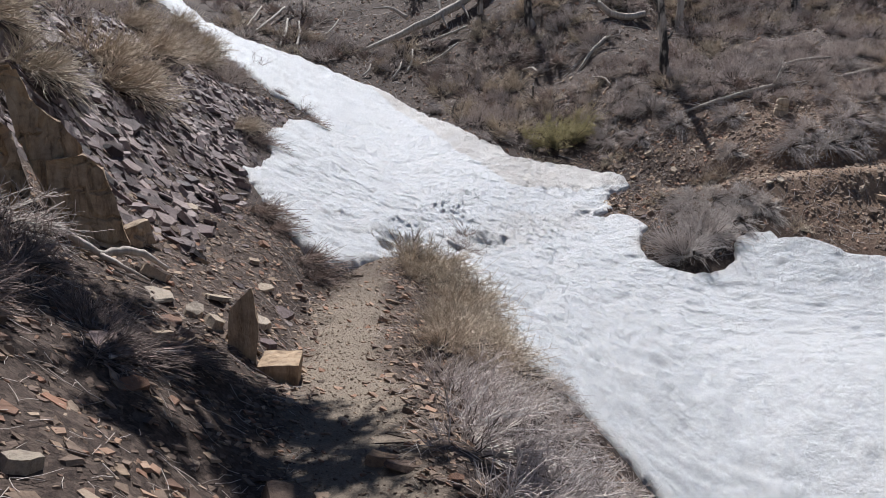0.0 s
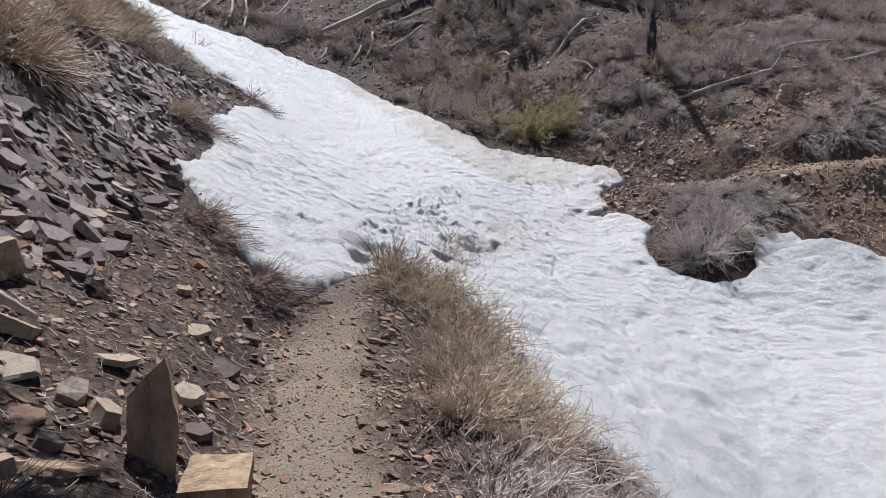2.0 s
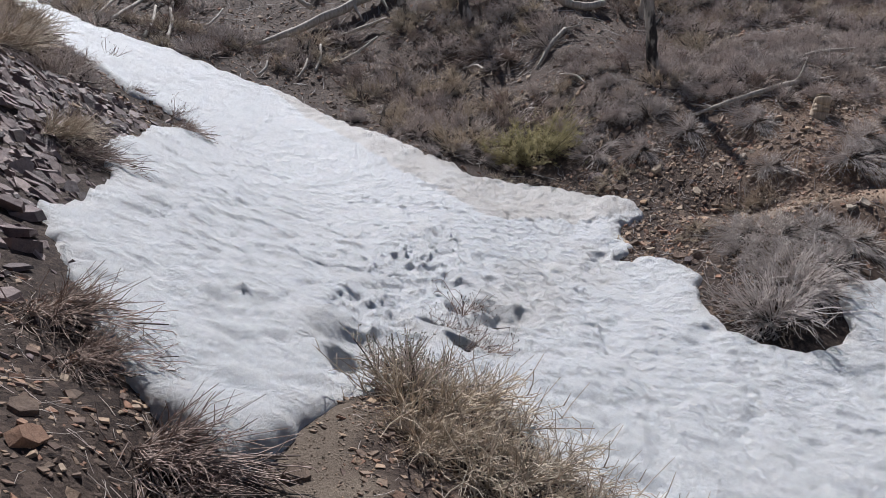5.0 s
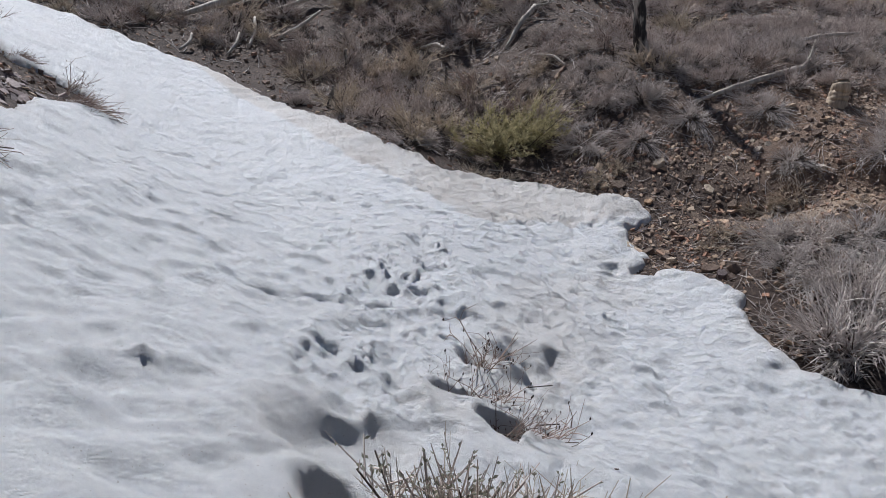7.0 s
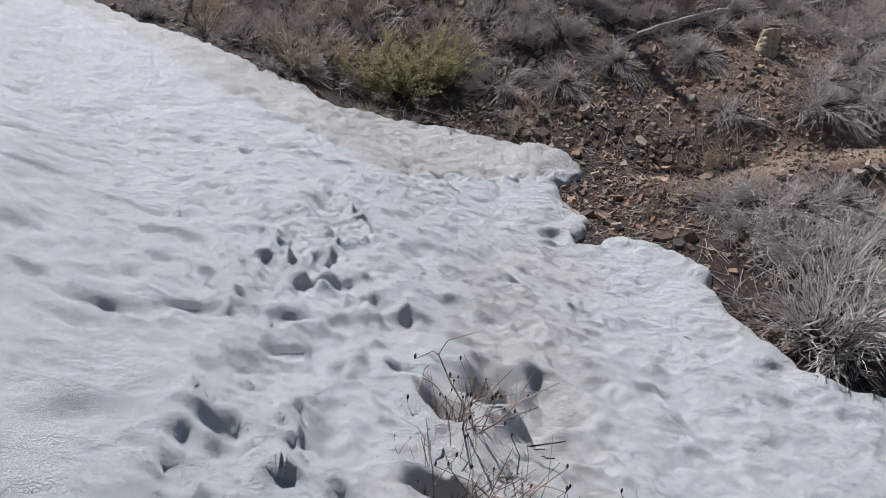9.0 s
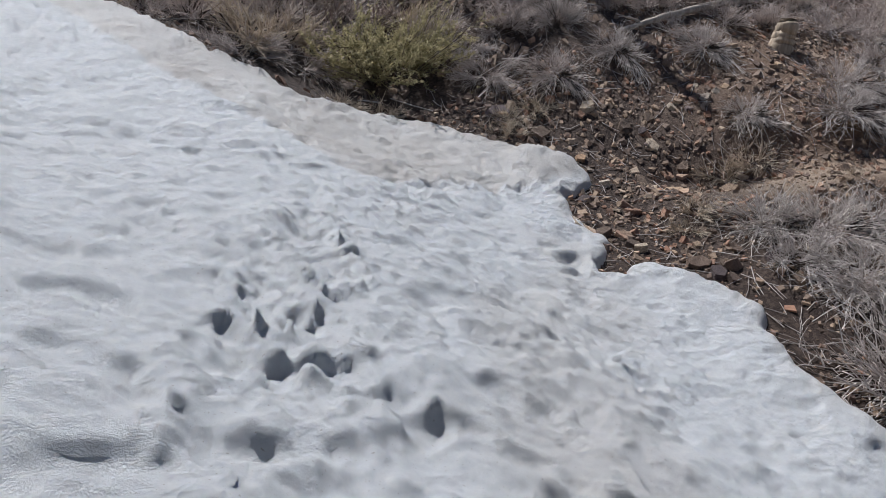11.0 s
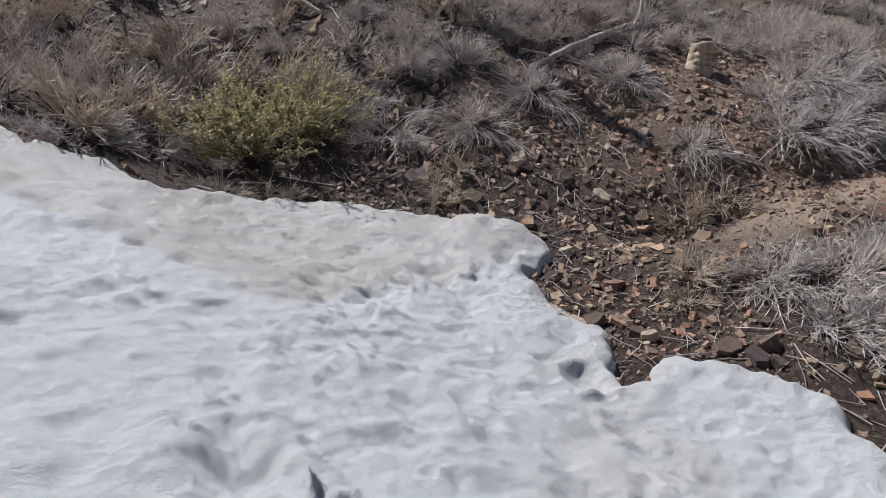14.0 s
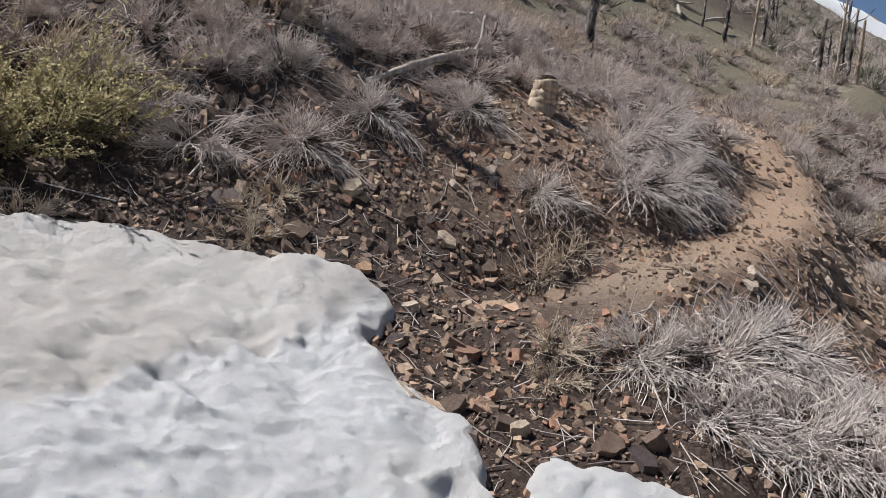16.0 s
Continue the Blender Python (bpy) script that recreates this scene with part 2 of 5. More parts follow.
def snow_height(x, y):
    """Top of the snow: sun cups, the trodden crossing, melted bowls, rounded rims."""
    x, y = np.atleast_1d(np.asarray(x, float)), np.atleast_1d(np.asarray(y, float))
    inner = snow_depth(x, y)
    z = lie(x, y) + 0.09
    wob = 0.12 * ripple(x, y, 0.9, 9)
    u, v = x * 0.75 + 0.35 * y + wob, y - 0.3 * x - wob
    cups = np.abs(ripple(u, v, 0.33, 7)) * 0.045 + np.abs(ripple(x, y + wob, 0.6, 10)) * 0.045
    dents = step(0.0, 0.75, ripple(x * 0.85 + 0.2 * wob, y + 0.3 * wob, 0.17, 16)) * 0.058 * (0.55 + 0.45 * step(-0.2, 0.6, ripple(x, y, 2.4, 30)))
    z = z + cups - dents - 0.03 + 0.05 * ripple(x, y, 1.9, 8) + 0.013 * ripple(u, v, 0.085, 17) + 0.009 * ripple(x, y, 0.055, 27)
    z = z + np.maximum(PRINTS(x, y), -0.075)
    for hx, hy, ra, rb, deep in MELT_HOLES:
        r = np.hypot((x - hx) / ra, (y - hy) / rb) + 0.3 * ripple(x, y, 0.16, 12)
        z = z - deep * (1 - step(0.3, 1.2, r)) + 0.02 * np.exp(-((r - 1.25) / 0.25) ** 2)
    # a low scarp where the crust has slipped
    s = (y - 13.1) / 1.35
    z = z - 0.045 * step(-0.03, 0.02, x - 1.93 - 0.36 * s - 0.03 * ripple(x, y, 0.2, 28)) * step(0.55, 0.1, x - 1.93 - 0.36 * s) * step(0.0, 0.15, s) * step(1.05, 0.9, s)
    edge = 1 - np.exp(-np.maximum(inner, 0) / 0.035)
    return z + 0.075 * edge - 0.045 - 0.6 * step(0.0, -0.1, inner)


def prints_of_the_crossing():
    """Boot prints: along the trail's line over the snow, and a second line to the notch."""
    r = random.Random(5)
    marks = []
    deep_steps = [(-0.45, 12.56), (-0.75, 12.49), (-0.76, 12.95), (-0.59, 13.47), (-0.33, 14.47), (0.17, 15.27), (0.09, 15.57), (-0.16, 14.91), (0.15, 15.58), (0.58, 16.03), (-0.25, 14.49), (0.53, 16.11), (0.62, 16.55), (1.39, 17.55), (2.11, 18.15), (2.93, 18.78)]
    shallow = [(-1.18, 12.98), (-1.71, 13.20), (1.60, 15.21), (1.51, 14.70), (1.52, 14.25), (1.52, 14.38), (1.33, 13.80), (3.32, 17.16), (3.00, 16.67), (2.24, 15.98), (1.73, 15.47), (-0.31, 16.74), (0.11, 16.68), (2.41, 15.32), (0.46, 14.74), (0.53, 14.59), (1.72, 15.31), (1.65, 15.39), (1.55, 14.79), (2.42, 15.31)]
    path = [(-0.75, 12.5), (-0.2, 13.9), (0.3, 15.6), (0.8, 16.8), (1.5, 17.6), (2.3, 18.4), (3.1, 18.75), (4.3, 18.85)]
    px, py = [p[0] for p in path], [p[1] for p in path]
    for x, y in deep_steps:
        ahead = math.atan2(1.0, np.interp(y + 0.5, py, px) - np.interp(y - 0.5, py, px))
        marks.append((x, y, ahead + r.uniform(-0.3, 0.3), r.uniform(1.25, 1.6) * (1.0 if y < 17.2 else 0.75), r.uniform(0.06, 0.075) * (1.0 if y < 17.2 else 0.7)))
    for x, y in shallow:
        marks.append((x, y, r.uniform(0.5, 1.3), r.uniform(0.7, 0.95), r.uniform(0.035, 0.055)))
    for k in range(46):                           # smaller scuffs along the trodden line
        s = r.random()
        y = 12.3 + 6.4 * s
        marks.append((float(np.interp(y, py, px)) + r.gauss(0, 0.2), y + r.gauss(0, 0.1), r.uniform(0, 3), r.uniform(0.45, 0.8), r.uniform(0.015, 0.028)))
    for k in range(9):
        marks.append((2.9 + 0.19 * k + r.uniform(-0.05, 0.05), 18.76 + 0.01 * k + (0.05 if k % 2 else -0.05), r.uniform(-0.3, 0.3), 0.55, 0.04))
    for _ in range(150):                          # pock marks of melting
        marks.append((r.uniform(-3.5, 5), r.uniform(10.8, 20), r.uniform(0, 3), r.uniform(0.22, 0.5), r.uniform(0.02, 0.035)))
    for x, y, deep in ((-2.75, 14.15, 0.07), (-2.55, 14.05, 0.06), (-2.65, 14.3, 0.05), (-1.85, 11.9, 0.06), (-1.55, 12.0, 0.06)):
        marks.append((x, y, 1.2, 1.2, deep))
    chunks = [(x, y, r.uniform(0.07, 0.1), r.uniform(0.04, 0.06)) for x, y in [(0.59, 15.26), (0.42, 15.23), (0.41, 15.08), (0.18, 15.05), (-0.03, 15.03)]]
    chunks += [(float(np.interp(y, py, px)) + r.choice((-1, 1)) * r.uniform(0.15, 0.4), y, r.uniform(0.03, 0.065), r.uniform(0.012, 0.03)) for y in [r.uniform(12.3, 18.0) for _ in range(130)]]

    def window(x, y, rising, cx, cy, half):
        lo, hi = np.searchsorted(x, (cx - half, cx + half)) if rising else (0, len(x))
        return lo + np.nonzero((np.abs(y[lo:hi] - cy) < half) & (np.abs(x[lo:hi] - cx) < half))[0]

    def push(x, y):
        rising = bool(np.all(np.diff(x) >= 0))
        z = np.zeros(len(x))
        for mx, my, turn, size, deep in marks:
            near = window(x, y, rising, mx, my, 0.5)
            if len(near):
                u = ((x[near] - mx) * math.cos(turn) + (y[near] - my) * math.sin(turn)) / (0.18 * size)
                v = (-(x[near] - mx) * math.sin(turn) + (y[near] - my) * math.cos(turn)) / (0.115 * size)
                q = np.hypot(u, v) + 0.2 * ripple(x[near], y[near], 0.09, 13) + 0.1 * ripple(x[near], y[near], 0.035, 31)
                dent = -0.75 * deep * (1 - step(0.15, 1.2, q)) + deep * np.exp(-((q - 1.4) / 0.3) ** 2) * (0.15 + 0.45 * np.maximum(0, ripple(x[near], y[near], 0.05, 32)))
                z[near] = np.where(dent < 0, np.minimum(z[near], dent) + 0.25 * np.maximum(z[near], dent), z[near] + dent)
        for cx, cy, size, high in chunks:             # clods thrown up by boots
            near = window(x, y, rising, cx, cy, 0.3)
            if len(near):
                q = np.hypot(x[near] - cx, y[near] - cy) / size + 0.3 * ripple(x[near], y[near], 0.05, 19)
                z[near] = np.maximum(z[near], np.minimum(z[near] + high, high) * (1 - step(0.4, 1.2, q)) + z[near] * step(0.4, 1.2, q))
        d, _ = along(path, x, y)
        churn = (1 - step(0.15, 0.5, d)) * step(11.6, 12.2, y) * np.where(y > 16.9, 0.5, 1.0)
        lump = np.abs(ripple(x, y, 0.11, 14)) * 0.025 + np.abs(ripple(x, y, 0.24, 15)) * 0.04 + 0.008 * ripple(x, y, 0.06, 18) + 0.006 * ripple(x, y, 0.035, 33)
        return z + churn * (lump - 0.035)
    return push


PRINTS = prints_of_the_crossing()


def spaced(marks):
    """Grid lines: (from, to, step) stretches laid end to end."""
    out = []
    for a, b, s in marks:
        out += list(np.linspace(a, b, max(1, round(abs(b - a) / s)), endpoint=False))
    return np.array(out + [marks[-1][1]])


def growing(first, last, step0, factor=1.25):
    out, s = [], step0
    x = first
    while abs(x - first) < abs(last - first):
        out.append(x)
        x, s = x + math.copysign(s, last - first), s * factor
    return out + [last]


def sheet(name, gx, gy, height, material, keep=None, fields=()):
    x, y = np.meshgrid(gx, gy, indexing="ij")
    x, y = x.ravel(), y.ravel()
    z = height(x, y)
    nx, ny = len(gx), len(gy)
    i, j = np.meshgrid(np.arange(nx - 1), np.arange(ny - 1), indexing="ij")
    k = (i * ny + j).ravel()
    faces = np.stack([k, k + ny, k + ny + 1, k + 1], 1)
    if keep is not None:
        ok = keep(x, y)
        faces = faces[ok[faces].any(1)]
    used = np.zeros(len(x), bool)
    used[faces.ravel()] = True
    order = np.cumsum(used) - 1
    me = bpy.data.meshes.new(name)
    me.vertices.add(int(used.sum()))
    me.vertices.foreach_set("co", np.stack([x, y, z], 1)[used].astype(np.float32).ravel())
    me.loops.add(faces.size)
    me.loops.foreach_set("vertex_index", order[faces].astype(np.int32).ravel())
    me.polygons.add(len(faces))
    me.polygons.foreach_set("loop_start", (np.arange(len(faces)) * 4).astype(np.int32))
    me.polygons.foreach_set("use_smooth", np.ones(len(faces), bool))
    for label, f in fields:
        at = me.attributes.new(label, "FLOAT", "POINT")
        at.data.foreach_set("value", f(x, y)[used].astype(np.float32))
    me.update()
    me.validate()
    me.materials.append(material)
    return new(name, me)


def trail_field(x, y):
    d = np.minimum(along(TRAIL_NEAR, x, y)[0] / 0.42, along(TRAIL_FAR, x, y)[0] / 0.55) + 0.25 * ripple(x, y, 0.4, 20)
    return 0.9 * (1 - step(0.5, 1.3, d + 0.2 * ripple(x, y, 0.15, 41))) * np.where(y > 13, step(5.6, 7.6, x), 1.0)


def ochre_field(x, y):
    return 0.7 * step(5.5, 9.5, x) * step(5.0, 1.2, along(TRAIL_FAR, x, y)[0]) * step(12, 15, y)


def grass_field(x, y):
    return 0.5 * step(13, 24, x) * step(-0.5, 0.2, ripple(x, y, 9, 21)) * step(1.7, 1.1, y / np.maximum(x, 1))


def wet_field(x, y):
    return 0.75 * step(-1.7, -0.1, snow_depth(x, y) + 0.3 * ripple(x, y, 0.6, 22))


gx = list(reversed(growing(-7, -700, 0.3)))[:-1] + list(spaced([(-7, -4, 0.16), (-4, 2, 0.075), (2, 10, 0.1), (10, 18, 0.2)])) + growing(18, 700, 0.3)[1:]
gy = list(reversed(growing(0, -500, 0.3)))[:-1] + list(spaced([(0, 2, 0.14), (2, 12, 0.075), (12, 23, 0.1), (23, 34, 0.22)])) + growing(34, 700, 0.3)[1:]
ground = sheet("ground", np.array(gx), np.array(gy), ground_height, GROUND, None, (("trail", trail_field), ("ochre", ochre_field), ("grass", grass_field), ("wet", wet_field)))
tagged(ground, "brown stony mountain slope with a dusty footpath", "ground", kind="structure")


def dirt_field(x, y):
    inner = snow_depth(x, y)
    rim = step(0.35, 0.0, inner) * 0.35
    # a dusty tongue along the far edge, below the green bush
    dusty = [(-3.2, 28), (-0.6, 23.2), (0.34, 20.96), (1.02, 20.02), (1.41, 19.01), (1.72, 18.3), (2.4, 18.6), (3.0, 18.82), (5.2, 18.9), (5.2, 19.8), (3.0, 21.4), (1.0, 23.5), (-1.5, 28)]
    d, s = along(dusty + dusty[:1], x, y)
    d = np.where(inside(dusty, x, y), d, -d) + 0.07 * ripple(x, y, 0.5, 23)
    tongue = 0.85 * step(-0.06, 0.1, d)
    path = 0.4 * (1 - step(0.2, 0.7, along([(0.2, 12.6), (0.9, 13.8), (1.5, 14.8), (1.75, 15.5), (2.9, 16.5), (3.4, 17.2)], x, y)[0] + 0.15 * ripple(x, y, 0.4, 29)))
    holes = np.zeros(len(x))
    for hx, hy, ra, rb, deep in MELT_HOLES:
        holes = np.maximum(holes, 0.35 * (1 - step(0.8, 1.5, np.hypot((x - hx) / ra, (y - hy) / rb))))
    return np.clip(np.maximum.reduce([rim, tongue, path, holes]) + 0.1 * ripple(x, y, 0.6, 24), 0, 1)


sx = spaced([(-22, -8, 0.3), (-8, -3, 0.12), (-3, -1.2, 0.045), (-1.2, -0.9, 0.03), (-0.9, 2.6, 0.018), (2.6, 5, 0.028), (5, 12, 0.085)])
sy = spaced([(1, 4, 0.15), (4, 10, 0.07), (10, 11.5, 0.045), (11.5, 12, 0.03), (12, 18.9, 0.019), (18.9, 21, 0.045), (21, 29, 0.1), (29, 47, 0.3)])
snow = sheet("snow_field", sx, sy, snow_height, SNOW, lambda x, y: snow_depth(x, y) > -0.12, (("dirt", dirt_field),))
tagged(snow, "old white snow patch with boot prints lying in the gully", "snow", kind="structure")


# ---- materials of the things ----
def bark_material(name, dark, mid, pale, spread=0.35, thin=0.0):
    m, n, l, b = material(name, 0.85)
    col = ramp(n, l, tex(n, l, 9, 5, 0.6).outputs[0], [(0.3, dark), (0.5, mid), (0.72, pale)])
    info = n.new("ShaderNodeObjectInfo")
    vary = ramp(n, l, info.outputs["Random"], [(0.0, (1 - spread, 1 - spread, 1 - spread)), (0.5, (0.95, 0.9, 0.88)), (1.0, (1, 0.97, 0.92))])
    isle = n.new("ShaderNodeNewGeometry")
    each = ramp(n, l, isle.outputs["Random Per Island"], [(0.0, (0.4, 0.375, 0.36)), (0.6, (0.92, 0.91, 0.9)), (1.0, (1, 1, 1))])
    col = mix(n, l, 1.0, col, vary, "MULTIPLY")
    col = mix(n, l, 0.8, col, each, "MULTIPLY")
    l.new(col, b.inputs["Base Color"])
    if thin:                                   # leaves let some light through
        glow, both = n.new("ShaderNodeBsdfTranslucent"), n.new("ShaderNodeMixShader")
        both.inputs[0].default_value = thin
        l.new(col, glow.inputs[0])
        l.new(b.outputs[0], both.inputs[1])
        l.new(glow.outputs[0], both.inputs[2])
        l.new(both.outputs[0], n["Material Output"].inputs[0])
    return m


GREY_TWIG = bark_material("grey_twigs", (0.48, 0.425, 0.395), (0.65, 0.585, 0.545), (0.78, 0.715, 0.67), 0.2)
TAN_TWIG = bark_material("tan_twigs", (0.5, 0.425, 0.33), (0.66, 0.575, 0.46), (0.78, 0.70, 0.575), 0.15)
RED_TWIG = bark_material("red_brown_twigs", (0.24, 0.18, 0.155), (0.38, 0.3, 0.26), (0.52, 0.44, 0.39), 0.2)
PALE_TWIG = bark_material("bleached_twigs", (0.55, 0.505, 0.48), (0.70, 0.655, 0.62), (0.82, 0.78, 0.74), 0.12)
# also used for the dark shrub hearts, where its colour stands in for shade
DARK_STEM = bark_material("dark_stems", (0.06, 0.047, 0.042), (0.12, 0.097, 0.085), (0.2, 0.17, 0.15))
LEAF = bark_material("olive_leaves", (0.38, 0.355, 0.19), (0.52, 0.485, 0.28), (0.64, 0.60, 0.39), 0.12, 0.5)
SAGE = bark_material("sage_leaves", (0.24, 0.25, 0.185), (0.36, 0.365, 0.28), (0.5, 0.49, 0.4), 0.25, 0.4)
NEEDLE = bark_material("juniper_needles", (0.03, 0.045, 0.02), (0.05, 0.075, 0.035), (0.09, 0.11, 0.05))


def wood_material(name, char, warm=(1.0, 1.0, 1.0)):
    """Dead wood: bleached grey, or charred black with pale patches where the bark fell off."""
    m, n, l, b = material(name, 0.8)
    grain = tex(n, l, 14, 8, 0.7, stretch=(1, 1, 0.12))
    wood = ramp(n, l, grain.outputs[0], [(0.3, (0.20, 0.165, 0.135)), (0.5, (0.38, 0.33, 0.28)), (0.75, (0.56, 0.51, 0.45))])
    wood = mix(n, l, 1.0, wood, warm, "MULTIPLY")
    black = ramp(n, l, grain.outputs[0], [(0.35, (0.012, 0.011, 0.011)), (0.7, (0.06, 0.05, 0.045))])
    where = ramp(n, l, tex(n, l, 3.2, 5, 0.65, stretch=(1, 1, 0.35)).outputs[0], [(char - 0.06, (1, 1, 1)), (char + 0.06, (0, 0, 0))])
    l.new(mix(n, l, where, wood, black), b.inputs["Base Color"])
    bump(n, l, b, grain.outputs[0], 0.6, 0.02)
    return m


BLEACHED, CHARRED, STUMPWOOD, PALE_CUT = wood_material("bleached_wood", 0.28), wood_material("charred_bark", 0.51), wood_material("cut_stump_wood", 0.38, (1.0, 0.9, 0.76)), wood_material("sawn_wood", 0.2, (1.0, 0.93, 0.82))


def stone_material(name, colours, strata=0.0, rough=0.85):
    m, n, l, b = material(name, rough)
    isle, info = n.new("ShaderNodeNewGeometry"), n.new("ShaderNodeObjectInfo")
    add = n.new("ShaderNodeMath")
    add.operation = "ADD"
    l.new(isle.outputs["Random Per Island"], add.inputs[0])
    l.new(info.outputs["Random"], add.inputs[1])
    wrap = n.new("ShaderNodeMath")
    wrap.operation = "FRACT"
    l.new(add.outputs[0], wrap.inputs[0])
    k = len(colours)
    base = ramp(n, l, wrap.outputs[0], [(i / (k - 1) * 0.98 + 0.01, c) for i, c in enumerate(colours)])
    grain = tex(n, l, 22, 8, 0.7)
    stain = tex(n, l, 4.5, 6, 0.65)
    col = mix(n, l, 0.7, base, ramp(n, l, grain.outputs[0], [(0.3, (0.55, 0.53, 0.52)), (0.7, (1, 1, 1))]), "MULTIPLY")
    col = mix(n, l, 0.75, col, ramp(n, l, stain.outputs[0], [(0.32, (0.5, 0.46, 0.45)), (0.55, (1, 0.96, 0.92)), (0.75, (1, 0.88, 0.74))]), "MULTIPLY")
    height = grain.outputs[0]
    if strata:
        bands = tex(n, l, 7, 7, 0.72, stretch=(1.6, 3.0, 0.35))
        col = mix(n, l, strata, col, ramp(n, l, bands.outputs[0], [(0.38, (0.3, 0.25, 0.22)), (0.5, (0.85, 0.78, 0.7)), (0.62, (1, 1, 1))]), "MULTIPLY")
        height = bands.outputs[0]
    l.new(col, b.inputs["Base Color"])
    bump(n, l, b, height, 0.8, 0.03)
    return m


SHALE = stone_material("purple_grey_shale", [(0.085, 0.066, 0.066), (0.19, 0.142, 0.137), (0.32, 0.245, 0.235), (0.12, 0.092, 0.09), (0.50, 0.41, 0.38), (0.17, 0.125, 0.117)], rough=0.62)
CHIP = stone_material("brown_chips", [(0.14, 0.105, 0.084), (0.29, 0.22, 0.168), (0.19, 0.138, 0.115), (0.48, 0.36, 0.252), (0.23, 0.174, 0.14), (0.40, 0.23, 0.154), (0.58, 0.467, 0.352)])
SAND = stone_material("tan_sandstone", [(0.60, 0.50, 0.38), (0.64, 0.56, 0.46), (0.55, 0.36, 0.22), (0.62, 0.54, 0.43), (0.50, 0.43, 0.36)])
SLAB = stone_material("banded_slab_rock", [(0.52, 0.41, 0.29), (0.60, 0.46, 0.31), (0.48, 0.40, 0.31)], 0.7)
SAND_GRIT = stone_material("path_grit", [(0.30, 0.23, 0.17), (0.42, 0.33, 0.25), (0.24, 0.18, 0.14), (0.50, 0.41, 0.32)])


# ---- mesh helpers ----
def mesh(name, verts, faces, mat, smooth=False):
    me = bpy.data.meshes.new(name)
    me.from_pydata([tuple(v) for v in verts], [], [tuple(f) for f in faces])
    me.materials.append(mat)
    if smooth:
        me.polygons.foreach_set("use_smooth", np.ones(len(me.polygons), bool))
    me.update()
    return me


def quads(name, verts, faces, mat, smooth=True):
    """A mesh from arrays of places and of four-cornered faces."""
    me = bpy.data.meshes.new(name)
    me.vertices.add(len(verts))
    me.vertices.foreach_set("co", verts.astype(np.float32).ravel())
    me.loops.add(faces.size)
    me.loops.foreach_set("vertex_index", faces.astype(np.int32).ravel())
    me.polygons.add(len(faces))
    me.polygons.foreach_set("loop_start", (np.arange(len(faces)) * 4).astype(np.int32))
    me.polygons.foreach_set("use_smooth", np.full(len(faces), smooth))
    me.materials.append(mat)
    me.update()
    me.validate()
    return me


def part(name, me, parent, label=""):
    ob = new(name, me)
    ob.parent = parent
    return tagged(ob, label) if label else ob


def unit(v):
    return v / np.maximum(np.linalg.norm(v, axis=-1, keepdims=True), 1e-9)


def tubes(p, r, sides=3):
    """Tubes along the paths p (number, points, 3) with radii r (number, points): places and faces."""
    n, k, _ = p.shape
    d = unit(np.gradient(p, axis=1))
    ref = np.where(np.abs(d[..., 2:3]) > 0.9, np.array([1.0, 0, 0]), np.array([0, 0, 1.0]))
    u = unit(np.cross(d, ref))
    w = np.cross(d, u)
    ang = np.arange(sides) * 2 * np.pi / sides
    ring = u[:, :, None] * np.cos(ang)[:, None] + w[:, :, None] * np.sin(ang)[:, None]
    verts = (p[:, :, None] + ring * r[:, :, None, None]).reshape(-1, 3)
    a = (np.arange(n)[:, None, None] * k + np.arange(k - 1)[None, :, None]) * sides + np.arange(sides)
    b = (np.arange(n)[:, None, None] * k + np.arange(k - 1)[None, :, None]) * sides + (np.arange(sides) + 1) % sides
    return verts, np.stack([a, b, b + sides, a + sides], -1).reshape(-1, 4)


def stems_of(rng, n, reach, height, root, lift, droop, lean=(0, 0), points=5, tufts=14):
    """Stems that rise from a root in separate tufts and arch outwards."""
    which = rng.randint(0, tufts, n)
    ta, to = rng.uniform(0, 2 * np.pi, tufts), np.sqrt(rng.uniform(0.02, 1, tufts))
    size = rng.uniform(0.65, 1.1, tufts)[which] * rng.uniform(0.7, 1.05, n)
    ang = ta[which] + rng.normal(0, 0.2, n)
    out = np.clip(to[which] + rng.normal(0, 0.1, n), 0.02, 1.1)
    start = np.stack([np.cos(ta) * root * to, np.sin(ta) * root * to, np.full(tufts, -0.04)], 1)[which] + rng.normal(0, 0.012, (n, 3))
    tilt = out * reach
    d = np.stack([np.cos(ang) * tilt + lean[0], np.sin(ang) * tilt + lean[1], height * (1 - lift * np.minimum(out, 1) ** 2)], 1) * size[:, None]
    t = np.linspace(0, 1, points)[None, :, None]
    p = start[:, None] + d[:, None] * t
    p[..., 2] -= (droop * out)[:, None] * t[..., 0] ** 2 * height
    bend = rng.normal(0, 0.2 * height, (tufts, 3))[which] + rng.normal(0, 0.2 * height, (n, 3))
    return p + bend[:, None] * t ** 2 + rng.normal(0, 0.045 * height, (n, points, 3)) * t


